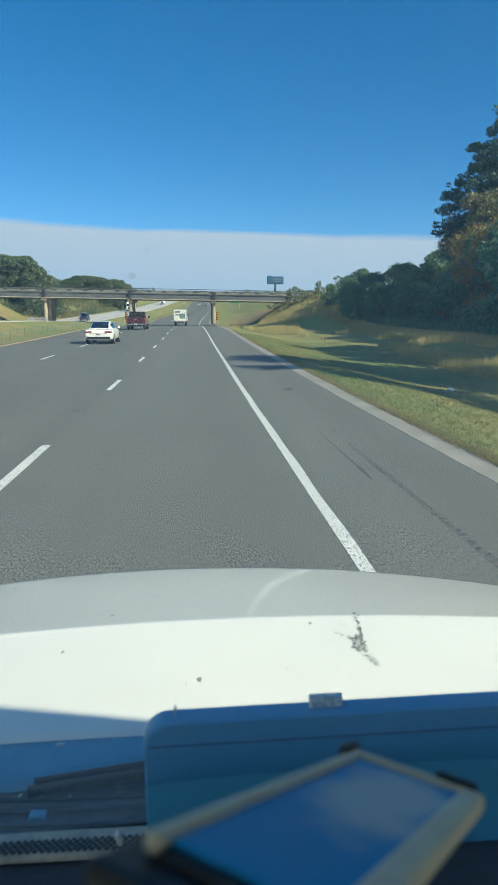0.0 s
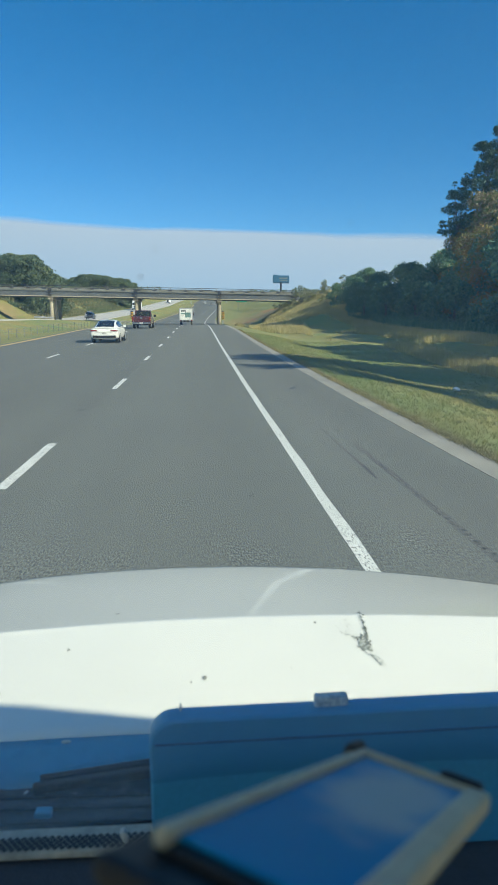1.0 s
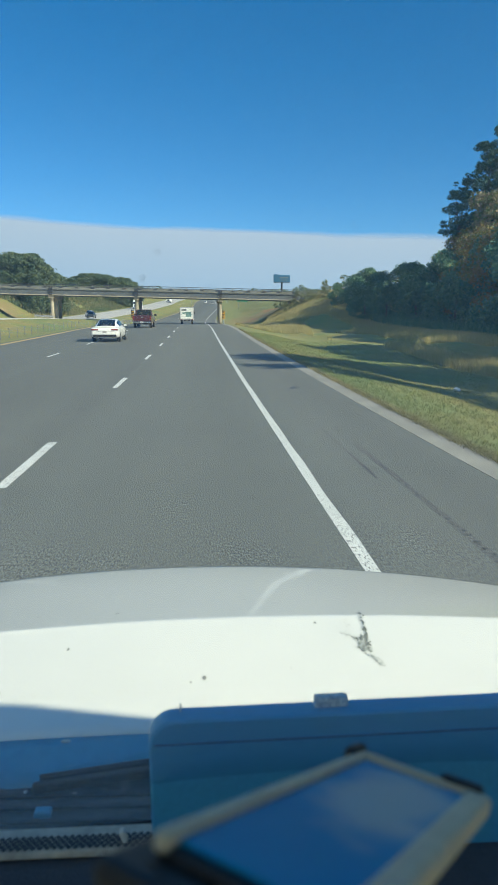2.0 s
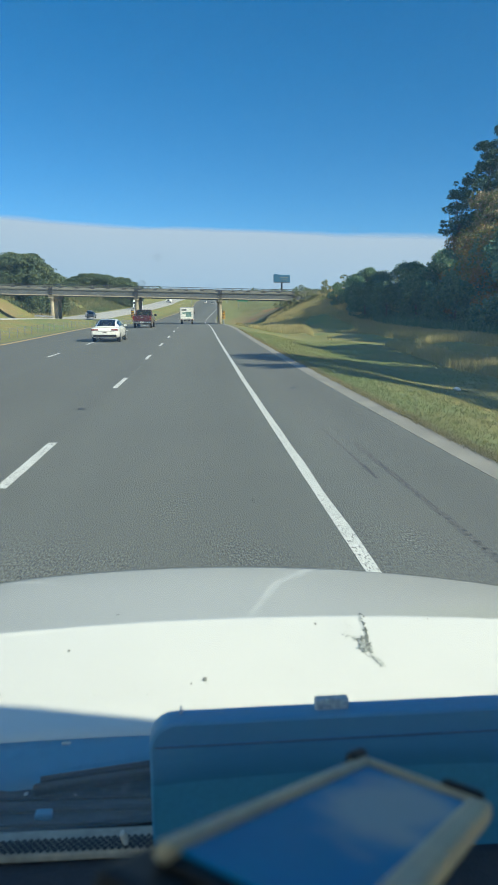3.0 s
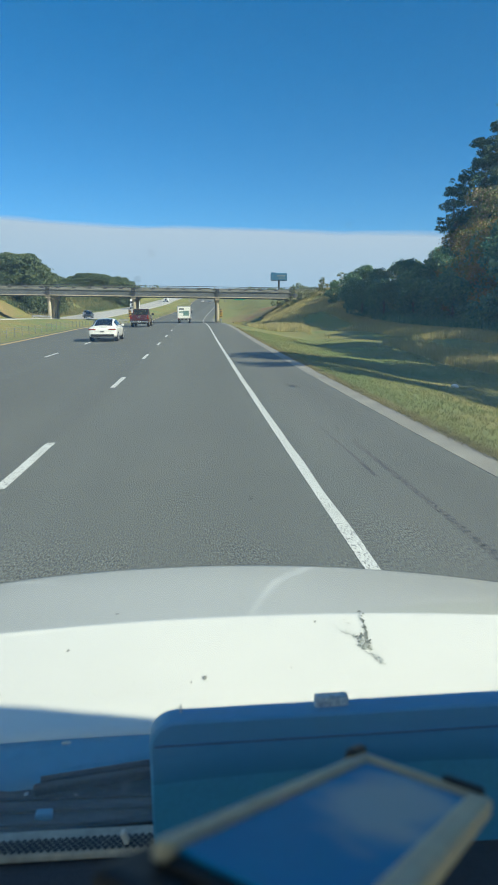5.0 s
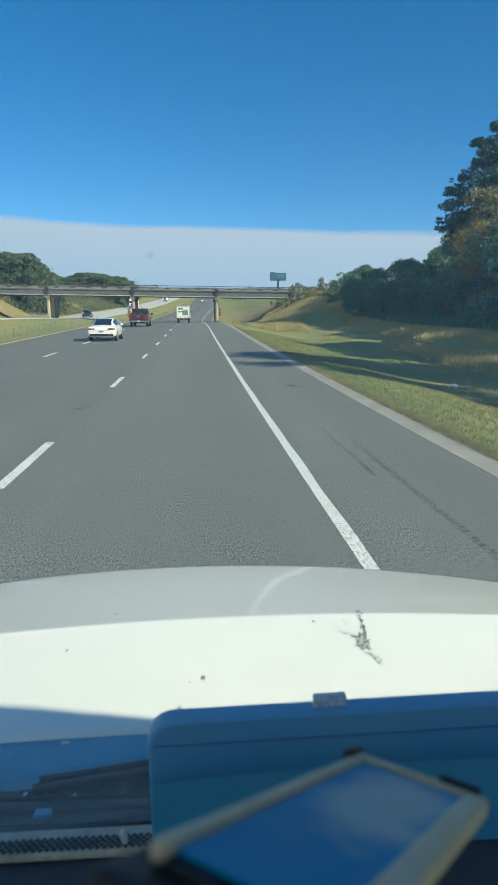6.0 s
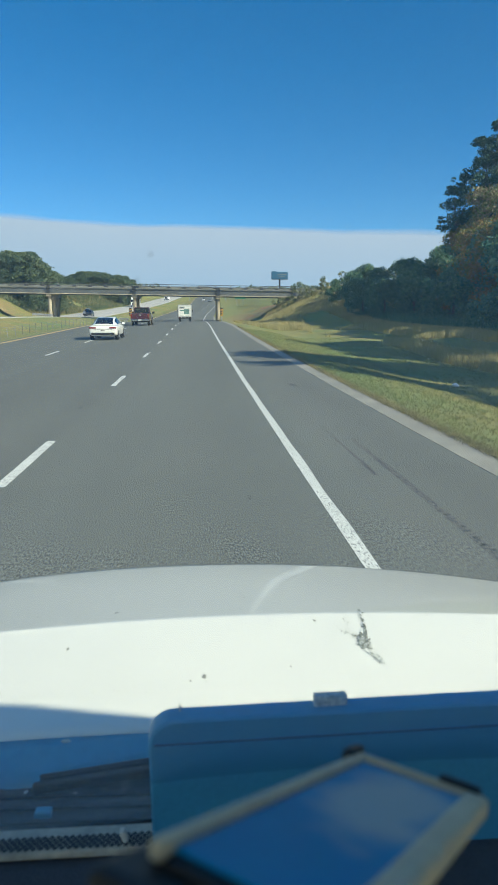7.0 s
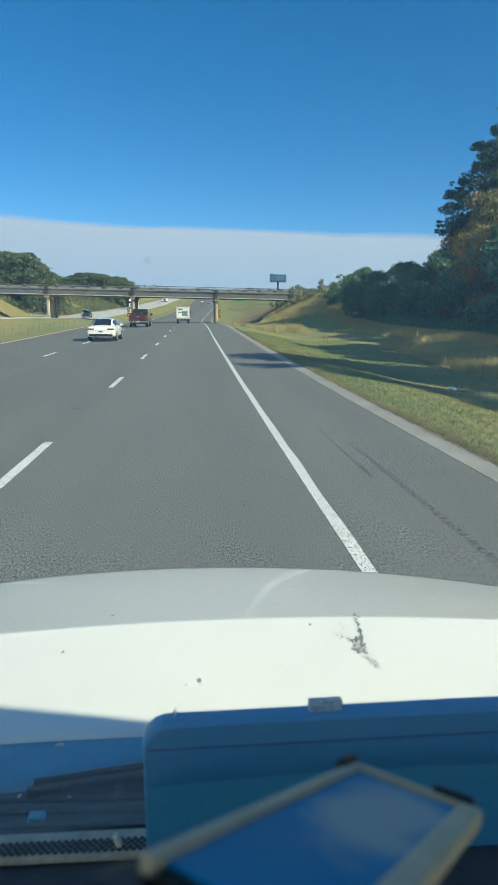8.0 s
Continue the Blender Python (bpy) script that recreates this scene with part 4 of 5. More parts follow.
def guard_rail(x0, y0, x1, y1, label, beam_mat=STEEL):
    n = max(2, int(math.hypot(x1 - x0, y1 - y0) / 2.0))
    t = thing("guard_rail", (x0, y0, land_z(x0, y0)), label, "guard rail")
    for k in range(n):
        fa, fb = k / n, (k + 1) / n
        a = Vector((x0 + (x1 - x0) * fa, y0 + (y1 - y0) * fa, 0))
        b = Vector((x0 + (x1 - x0) * fb, y0 + (y1 - y0) * fb, 0))
        a.z, b.z = land_z(a.x, a.y), land_z(b.x, b.y)
        o = t.location
        prof = [(0.0, 0.42), (0.05, 0.47), (0.0, 0.54), (0.0, 0.60), (0.05, 0.67), (0.0, 0.74), (-0.02, 0.74), (-0.02, 0.42)]
        d = (b - a).normalized()
        s = Vector((d.y, -d.x, 0))
        part("beam", loft([[tuple(p - o + s * q + Vector((0, 0, h))) for q, h in prof] for p in (a, b)]), beam_mat, t)
        part("post", boxm(a - o + Vector((0, 0, 0.3)) - s * 0.1, (0.12, 0.12, 0.8), 0.01), STEEL, t)
    return t


guard_rail(-13.1, 124, -13.1, 141, "galvanised steel guard rail before the median pier")
guard_rail(4.6, 134, 5.0, 150, "galvanised steel guard rail before the roadside pier")
guard_rail(-27.0, 122, -27.4, 140, "pale guard rail beside the far pier", DECK)


def wire_fence():
    """A low cable barrier along the median."""
    t = thing("cable_barrier", (-15.2, 20, 0), "low steel cable barrier along the grass median", "barrier")
    post = None
    ys = np.arange(20, 124, 2.6)
    for y in ys:
        z = land_z(-15.2, y)
        if post is None:
            post = part("post", tube(bmesh.new(), (0, 0, -0.2), (0, 0, 0.80), 0.035, seg=6), DULLSTEEL, t)
            p = post
        else:
            p = new("post", post.data)
            p.parent = t
        p.location = (0, y - 20, z)
    for h in (0.45, 0.62, 0.79):
        bm = bmesh.new()
        for ya, yb in zip(ys[::3], list(ys[3::3]) + [ys[-1]]):
            tube(bm, (0, ya - 20, land_z(-15.2, ya) + h), (0, yb - 20, land_z(-15.2, yb) + h), 0.014, seg=5)
        part("cable", bm, DULLSTEEL, t)


wire_fence()


def billboard():
    t = thing("billboard", (34.2, 300, 0), "dark blue billboard on a tall single steel pole", "billboard")
    z = land_z(34.2, 300)
    part("pole", tube(bmesh.new(), (0, 0, z - 1), (0, 0, 16.6), 0.42, 0.36, 14), DARKSTEEL, t, "dark steel pole")
    part("panel", boxm((0, 0, 17.9), (6.9, 0.5, 3.0), 0.25, seg=3), SIGN_B, t, "blue face")
    part("top_emblem", boxm((-2.3, 0, 19.45), (1.9, 0.45, 0.5), 0.15, seg=3), SIGN_B, t, "plain raised emblem on the top edge")
    part("catwalk", boxm((0, -0.7, 16.25), (6.6, 0.7, 0.12), 0.02), DARKSTEEL, t)
    for k, (w, h) in enumerate(((3.6, 0.5), (2.8, 0.35))):
        part("lettering_bar", boxm((0.9, -0.26, 18.3 - k * 0.9), (w, 0.03, h), 0.01), GRAPHIC_K, t, "plain dark bar of writing")


billboard()


def sign_gantry():
    y = 470.0
    cx = road_x(y)
    t = thing("sign_gantry", (cx, y, road_z(y)), "overhead sign bridge with dark signs across the far road", "sign gantry")
    for x in (-14, 9):
        part("leg", boxm((x, 0, 3.6), (0.4, 0.4, 7.6), 0.05), STEEL, t)
    part("beam", boxm((-2.5, 0, 7.3), (23.4, 0.5, 0.6), 0.05), STEEL, t)
    part("sign_panel", boxm((-4.5, -0.35, 7.3), (8.5, 0.12, 3.0), 0.05), DARKSTEEL, t, "dark sign panel")
    y = 330.0
    s = thing("exit_sign", (13.0 + road_x(y), y, land_z(13 + road_x(y), y)), "green roadside sign on two posts", "road sign")
    for x in (-1.6, 1.6):
        part("post", boxm((x, 0.1, 1.8), (0.18, 0.18, 4.4), 0.02), STEEL, s)
    part("panel", boxm((0, 0, 4.2), (5.0, 0.12, 2.8), 0.08), SIGN_G, s, "green panel")
    for k in range(2):
        part("lettering_bar", boxm((0, -0.075, 4.7 - k * 0.9), (3.4 - k, 0.02, 0.35), 0.005), PAINT_W, s, "white bar of writing")


sign_gantry()


def roadside_board():
    x, y = 43.5, 172.0
    z = land_z(x, y)
    t = thing("roadside_board", (x, y, z), "low red board with a pale frame on posts", "board")
    for sx in (-1.7, 1.7):
        part("post", boxm((sx, 0, 1.0), (0.18, 0.18, 4.2), 0.02), DARKSTEEL, t)
    part("panel", boxm((0, -0.05, 1.9), (3.7, 0.1, 1.8), 0.03), SIGN_R, t, "red panel")
    part("top_bar", boxm((0, -0.05, 3.0), (3.9, 0.14, 0.2), 0.02), STEEL, t)


roadside_board()


# ---- vehicles on the road ----
def wheel_set(t, w, ys, r=0.34, tw=0.24):
    base = None
    for y in ys:
        for s in (-1, 1):
            x = s * (w / 2 - tw / 2 - 0.01)
            if base is None:
                bm = bmesh.new()
                rings = []
                for dx, rr in ((-tw / 2, r * 0.9), (-tw / 2 + 0.03, r), (tw / 2 - 0.03, r), (tw / 2, r * 0.9)):
                    rings.append([(dx, rr * math.cos(a), rr * math.sin(a)) for a in np.linspace(0, 2 * math.pi, 25)[:-1]])
                base = part("wheel", loft(rings), TYRE, t, "black tyre")
                bm = tube(bmesh.new(), (-tw / 2 - 0.008, 0, 0), (tw / 2 + 0.008, 0, 0), r * 0.62, seg=20)
                base_rim = part("rim", bm, RIM, base, "pale alloy rim")
                base.location = (x, y, r)
            else:
                o = new("wheel", base.data)
                o.parent, o.location = t, (x, y, r)
                o["label"] = "black tyre"
                q = new("rim", base_rim.data)
                q.parent = o
                q["label"] = "pale alloy rim"


def side_ring(y, w, z0, zb, zt=None, inset=0.0):
    """Cross-section of a car body: tucked sill, bulged flank, rounded shoulder."""
    h = w / 2
    zt = zb if zt is None else zt
    pts = [(-h * 0.88, z0), (-h * 0.97, z0 + 0.12), (-h, z0 + (zb - z0) * 0.55), (-h * 0.975, zb - 0.06), (-h * 0.90, zb), (-h * 0.45, zt + 0.015),
           (h * 0.45, zt + 0.015), (h * 0.90, zb), (h * 0.975, zb - 0.06), (h, z0 + (zb - z0) * 0.55), (h * 0.97, z0 + 0.12), (h * 0.88, z0)]
    return [(x, y, z) for x, z in pts]


def cabin_ring(y, wb, wt, zb, zt):
    a, b = wb / 2, wt / 2
    pts = [(-a, zb), (-b - 0.03, zt - 0.10), (-b + 0.06, zt), (-b * 0.4, zt + 0.02), (b * 0.4, zt + 0.02), (b - 0.06, zt), (b + 0.03, zt - 0.10), (a, zb)]
    return [(x, y, z) for x, z in pts]


def bars(t, y, z, w, mat=SIGN_K):
    p = part("number_plate", boxm((0, y, z), (w, 0.02, w * 0.45), 0.004), PLATE, t, "pale number plate")
    part("plate_bar", boxm((0, y - 0.012, z), (w * 0.75, 0.004, w * 0.16)), mat, p, "plain dark bar")


def rounded(ob, levels=2):
    m = ob.modifiers.new("rounded", "SUBSURF")
    m.levels = m.render_levels = levels
    return ob


def sedan(paint, label, name="sedan", L=4.75, W=1.86, H=1.44):
    t = thing(name, label=label, category="car")
    body = [side_ring(0.0, W * 0.84, 0.44, 0.80), side_ring(0.05, W * 0.92, 0.34, 0.91), side_ring(0.16, W * 0.96, 0.27, 0.95), side_ring(0.35, W * 0.985, 0.24, 0.955), side_ring(0.9, W, 0.22, 0.965),
            side_ring(2.4, W, 0.22, 0.96), side_ring(3.5, W * 0.99, 0.22, 0.94), side_ring(4.3, W * 0.95, 0.26, 0.84), side_ring(L - 0.08, W * 0.86, 0.30, 0.72), side_ring(L, W * 0.76, 0.36, 0.62)]
    rounded(part("body", loft(body), paint, t, smooth=True))
    def shell(y, q, out=0.0):
        """A point of the cabin: q runs from one belt line over the roof to the other."""
        zt = interp(y, (0.42, 0.62, 0.95, 1.30, 1.65, 2.05, 2.55, 2.95, 3.35, 3.75), (0.955, 1.01, 1.15, 1.29, H - 0.05, H, H - 0.01, H - 0.09, 1.16, 0.95))
        wt = W * interp(y, (0.42, 1.2, 2.0, 2.7, 3.75), (0.70, 0.60, 0.58, 0.59, 0.72))
        wb = W * interp(y, (0.42, 1.2, 2.6, 3.75), (0.78, 0.88, 0.90, 0.86))
        k = abs(q)
        if k < 0.55:
            x, z = wt / 2 * k / 0.55, zt + 0.035 * (1 - (k / 0.55) ** 2)
        else:
            f = (k - 0.55) / 0.45
            x, z = wt / 2 + (wb - wt) / 2 * (1 - (1 - f) ** 1.35), zt + (0.94 - zt) * f
        return (math.copysign(x + out * (k > 0.4), q), y, z + out)

    def patch(nm, y0, y1, q0, q1, mat, out, ny=22, nq=14, text=""):
        ys, qs = np.linspace(y0, y1, ny), np.linspace(q0, q1, nq)
        ob = pydata(nm, [shell(y, q, out) for y in ys for q in qs], [(j * nq + i, j * nq + i + 1, (j + 1) * nq + i + 1, (j + 1) * nq + i) for j in range(ny - 1) for i in range(nq - 1)], mat, t, smooth=True)
        th = ob.modifiers.new("thickness", "SOLIDIFY")
        th.thickness, th.offset = 0.012, -1
        if text:
            ob["label"] = text
        return ob

    patch("cabin_shell", 0.42, 3.75, -1.0, 1.0, paint, 0.0, 40, 30)
    patch("rear_window", 0.60, 1.62, -0.50, 0.50, CARGLASS, 0.014, text="dark sloping rear window")
    patch("windscreen", 2.80, 3.66, -0.50, 0.50, CARGLASS, 0.014, text="dark windscreen")
    for q in (-1, 1):
        for y0, y1 in ((1.18, 2.02), (2.08, 3.05)):
            patch("side_window", y0, y1, q * 0.62, q * 0.95, CARGLASS, 0.014, text="dark tinted side window")
    for s in (-1, 1):
        part("tail_light", boxm((s * W * 0.345, 0.035, 0.80), (0.46, 0.12, 0.10), 0.035), LAMPRED, t, "red tail light")
        part("side_mirror", boxm((s * (W / 2 + 0.04), 3.05, 1.02), (0.18, 0.12, 0.13), 0.03), paint, t)
        part("exhaust_tip", tube(bmesh.new(), (s * 0.55, -0.01, 0.36), (s * 0.55, 0.1, 0.36), 0.05, seg=10), CHROME, t)
    part("boot_seam", boxm((0, 0.03, 0.70), (W * 0.62, 0.06, 0.012), 0.003), TRIMBLACK, t, "dark seam below the boot lid")
    part("boot_lip", boxm((0, 0.13, 0.965), (W * 0.76, 0.14, 0.025), 0.010), paint, t)
    part("bumper_insert", boxm((0, 0.04, 0.42), (W * 0.80, 0.10, 0.16), 0.03), TRIMBLACK, t, "black lower bumper insert")
    bars(t, -0.005, 0.66, 0.32)
    wheel_set(t, W, (0.95, 3.75))
    return t


def pickup(paint, label, L=5.8, W=2.0, H=1.90):
    t = thing("pickup_truck", label=label, category="pickup truck")
    part("cab", loft([side_ring(2.05, W * 0.98, 0.45, 1.25), side_ring(2.1, W, 0.42, 1.28), side_ring(3.9, W, 0.42, 1.24), side_ring(4.05, W, 0.45, 1.22), side_ring(5.5, W * 0.96, 0.5, 1.14), side_ring(L, W * 0.88, 0.55, 1.0)]), paint, t)
    part("glasshouse", loft([cabin_ring(2.12, W * 0.90, W * 0.78, 1.24, H - 0.08), cabin_ring(2.3, W * 0.92, W * 0.78, 1.24, H - 0.02), cabin_ring(3.3, W * 0.92, W * 0.78, 1.24, H - 0.03), cabin_ring(4.1, W * 0.88, W * 0.80, 1.20, 1.28)]), CARGLASS, t, "dark windows")
    part("roof", boxm((0, 2.85, H), (W * 0.76, 1.25, 0.07), 0.03), paint, t)
    for s in (-1, 1):
        part("bed_side", boxm((s * (W / 2 - 0.06), 1.05, 0.90), (0.13, 2.05, 0.82), 0.04), paint, t)
        part("tail_light", boxm((s * (W / 2 - 0.10), 0.0, 1.05), (0.17, 0.10, 0.40), 0.03), LAMPRED, t, "red tail light")
        part("side_mirror", boxm((s * (W / 2 + 0.14), 3.9, 1.35), (0.26, 0.12, 0.24), 0.04), TRIMBLACK, t)
        part("rear_pillar", boxm((s * W * 0.415, 2.16, 1.55), (0.10, 0.12, 0.62), 0.02, Matrix.Rotation(radians(-6 * s), 4, "Y")), paint, t)
    part("tailgate", boxm((0, 0.0, 1.0), (W - 0.36, 0.09, 0.60), 0.04), paint, t, "dark red tailgate")
    part("tailgate_emblem", boxm((0, -0.055, 1.12), (0.26, 0.02, 0.16), 0.02), CHROME, t, "plain chrome emblem")
    part("bed_floor", boxm((0, 1.05, 0.66), (W - 0.2, 2.05, 0.08), 0.02), TRIMBLACK, t)
    part("bumper", boxm((0, -0.10, 0.58), (W - 0.04, 0.20, 0.18), 0.04), CHROME, t, "chrome rear bumper")
    part("tow_hitch", boxm((0, -0.12, 0.42), (0.2, 0.25, 0.1), 0.02), TRIMBLACK, t)
    part("chassis", boxm((0, 2.8, 0.46), (W * 0.7, 5.2, 0.2), 0.03), TRIMBLACK, t)
    bars(t, -0.21, 0.60, 0.30)
    wheel_set(t, W, (1.15, 4.75), r=0.41, tw=0.28)
    return t


def box_truck(label, W=2.35, H=2.85, L=6.2):
    t = thing("box_truck", label=label, category="box truck")
    part("cargo_box", boxm((0, 2.1, 0.75 + (H - 0.75) / 2), (W, 4.2, H - 0.75), 0.06), BOXWHITE, t, "white cargo box")
    door = part("rear_door", boxm((0, -0.03, 1.78), (W - 0.3, 0.06, 1.85), 0.02), BOXWHITE, t, "white roll-up door")
    for k in range(6):
        part("door_rib", boxm((0, -0.065, 1.0 + k * 0.3), (W - 0.34, 0.012, 0.02), 0.003), GRAPHIC_K, door)
    part("graphic", boxm((0.32, -0.066, 1.65), (0.95, 0.014, 0.85), 0.004), GRAPHIC_G, t, "green printed graphic")
    part("graphic", boxm((-0.45, -0.066, 2.35), (0.85, 0.014, 0.30), 0.004), GRAPHIC_K, t, "dark bar of writing")
    part("graphic", boxm((-0.45, -0.066, 1.85), (0.80, 0.014, 0.22), 0.004), GRAPHIC_G, t, "green bar of writing")
    part("graphic", boxm((W / 2 + 0.004, 1.4, 2.05), (0.012, 1.2, 0.55), 0.004), GRAPHIC_R, t, "orange printed graphic")
    part("frame_top", boxm((0, -0.04, H - 0.07), (W, 0.12, 0.14), 0.02), STEEL, t)
    for s in (-1, 1):
        part("frame_side", boxm((s * (W / 2 - 0.07), -0.04, 1.8), (0.14, 0.12, H - 0.95), 0.02), STEEL, t)
        part("tail_light", boxm((s * (W / 2 - 0.2), -0.08, 0.74), (0.22, 0.06, 0.10), 0.02), LAMPRED, t, "red tail light")
        part("side_mirror", boxm((s * (W / 2 + 0.1), 5.3, 1.9), (0.2, 0.1, 0.4), 0.04), TRIMBLACK, t)
    part("cab", loft([side_ring(4.2, 2.0, 0.5, 1.5, 1.5), side_ring(5.3, 2.0, 0.5, 1.45), side_ring(L, 1.85, 0.55, 1.15)]), CARWHITE, t, "white cab")
    part("cab_windows", loft([cabin_ring(4.25, 1.9, 1.7, 1.45, 2.15), cabin_ring(4.9, 1.9, 1.7, 1.45, 2.15), cabin_ring(5.6, 1.8, 1.7, 1.38, 1.5)]), CARGLASS, t, "dark windows")
    part("rear_step", boxm((0, -0.14, 0.52), (W - 0.1, 0.26, 0.10), 0.02), DARKSTEEL, t, "dark steel step bumper")
    part("chassis", boxm((0, 2.8, 0.62), (1.0, 5.8, 0.24), 0.03), TRIMBLACK, t)
    bars(t, -0.10, 0.62, 0.3)
    wheel_set(t, 2.1, (1.1, 5.2), r=0.40, tw=0.30)
    return t


def semi(label):
    """A white articulated lorry that comes the other way: cab first."""
    t = thing("semi_trailer_truck", label=label, category="truck")
    part("trailer", boxm((0, 9.5, 2.6), (2.55, 13.5, 2.8), 0.05), BOXWHITE, t, "white trailer")
    part("cab", boxm((0, 1.0, 2.0), (2.4, 2.2, 2.6), 0.25), CARWHITE, t, "white cab")
    part("windscreen", boxm((0, -0.09, 2.5), (2.1, 0.05, 0.85), 0.02), CARGLASS, t, "dark windscreen")
    part("grille", boxm((0, -0.12, 1.4), (1.3, 0.06, 0.9), 0.03), DARKSTEEL, t)
    part("fairing", boxm((0, 1.3, 3.5), (2.2, 1.4, 0.7), 0.2), CARWHITE, t)
    part("bumper", boxm((0, -0.15, 0.65), (2.4, 0.25, 0.4), 0.05), CHROME, t)
    part("chassis", boxm((0, 8, 1.05), (0.9, 15, 0.25), 0.03), TRIMBLACK, t)
    wheel_set(t, 2.5, (0.9, 3.4, 13.5, 14.8), r=0.5, tw=0.32)
    return t


def on_road(t, u, y, rz=0.0, opposite=False):
    z = road_z(y) + (0.85 if opposite else 0)
    z2 = road_z(y + 3) + (0.85 if opposite else 0)
    slope = math.degrees(math.atan((z2 - z) / 3))
    t.matrix_basis = pose(u + road_x(y), y, z + 0.003, slope if not opposite else -slope, 0, rz)
    return t


on_road(sedan(CARWHITE, "white sedan with dark tinted windows and red tail lights"), -6.08, 47.0, -1.0)
on_road(pickup(CARRED, "dark red pickup truck with a chrome rear bumper"), -6.1, 78.0, -1.0)
on_road(box_truck("small white box truck with green graphics on its rear door"), -2.1, 124.0)
on_road(sedan(CARDARK, "dark sedan far along the road", L=4.6, H=1.6), 3.0, 330.0)
on_road(sedan(CARSILVER, "silver car far up the road"), -1.5, 420.0)
on_road(sedan(CARWHITE, "white car far up the road", H=1.7), -5.2, 452.0)
on_road(sedan(CARWHITE, "white car cresting the far rise", H=1.7), 2.4, 456.0)
on_road(semi("white articulated lorry on the opposite carriageway"), -29.0, 285.0, 0, True)
on_road(semi("white articulated lorry far off on the opposite carriageway"), -27.0, 430.0, 0, True)
on_road(sedan(CARDARK, "dark car on the opposite carriageway", L=4.7, H=1.6), -26.0, 178.0, 180, True)
on_road(sedan(CARSILVER, "silver car on the opposite carriageway", L=4.7, H=1.6), -29.5, 196.0, 180, True)


# ---- trees and plants ----
def leaf_cloud(centres, radii, per, size, rng, flat=0.75):
    """Many small leaf clumps (bent quads) spread through blobs; an uneven outline with gaps."""
    verts, faces = [], []
    for c, r in zip(centres, radii):
        n = int(per * (r ** 2))
        d = rng.normal(size=(n, 3))
        d /= np.linalg.norm(d, axis=1)[:, None]
        rad = r * rng.uniform(0.45, 1.08, size=(n, 1)) ** 0.6
        sprays = rng.normal(size=(max(6, n // 26), 3))
        sprays /= np.linalg.norm(sprays, axis=1)[:, None]
        pick = sprays[rng.integers(0, len(sprays), n)]
        d = np.where(rng.random((n, 1)) < 0.62, pick + 0.16 * rng.normal(size=(n, 3)), d)
        d /= np.linalg.norm(d, axis=1)[:, None]
        rad = rad * (1 + 0.16 * rng.normal(size=(n, 1)) * (rng.random((n, 1)) < 0.3))
        p = np.array(c) + d * rad * np.array((1, 1, flat))
        s = size * rng.uniform(0.6, 1.4, size=n)
        a = rng.normal(size=(n, 3))
        a /= np.linalg.norm(a, axis=1)[:, None]
        b = np.cross(a, d + 0.6 * rng.normal(size=(n, 3)))
        b /= np.linalg.norm(b, axis=1)[:, None] + 1e-9
        for i in range(n):
            k = len(verts)
            A, B, P, S = a[i], b[i], p[i], s[i]
            verts += [tuple(P - A * S), tuple(P - B * S * 0.55), tuple(P + A * S), tuple(P + B * S * 0.55)]
            faces += [(k, k + 1, k + 2, k + 3)]
    return verts, faces


def limbs_mesh(h, r, tips, seg=7):
    bm = bmesh.new()
    lean = Vector((0.03 * h, -0.02 * h, 0))
    rings = []
    for f in (0, 0.04, 0.3, 0.6, 0.85):
        rr = r * (1.35 if f == 0 else 1.0) * (1 - 0.8 * f)
        c = lean * f
        rings.append([(c.x + rr * math.cos(a), c.y + rr * math.sin(a), h * f - (0.35 if f == 0 else 0)) for a in np.linspace(0, 2 * math.pi, 10)[:-1]])
    loft(rings, bm)
    for t in tips:
        t = Vector(t)
        f = min(0.8, max(0.22, (t.z / h) * 0.62))
        s = lean * f + Vector((0, 0, h * f))
        mid = s.lerp(t, 0.5) + Vector((0, 0, 0.04 * h))
        tube(bm, s, mid, r * 0.35 * (1 - f), r * 0.2 * (1 - f), 6)
        tube(bm, mid, t, r * 0.2 * (1 - f), r * 0.06, 5)
    return bm


def broad_tree(name, h, spread, leaf, seed, label, size=0.20, per=150, low=0.18, blobs=24):
    rng = np.random.default_rng(seed)
    t = thing(name, label=label, category="tree")
    centres, radii = [], []
    for i in range(blobs):
        f = rng.uniform(low, 0.93)
        prof = math.sin(math.pi * min(1, 0.16 + f * 0.86)) ** 0.7
        a, q = rng.uniform(0, 6.28), spread * prof * rng.uniform(0.25, 0.95)
        centres.append((q * math.cos(a), q * math.sin(a), h * f))
        radii.append(spread * rng.uniform(0.20, 0.38))
    part("trunk", limbs_mesh(h, 0.024 * h, [(c[0] * 1.12, c[1] * 1.12, c[2]) for c in centres[::2]]), BARK, t, "grey-brown trunk and limbs")
    v, f = leaf_cloud(centres, radii, per, size, rng)
    pydata("crown", v, f, leaf, t)
    return t


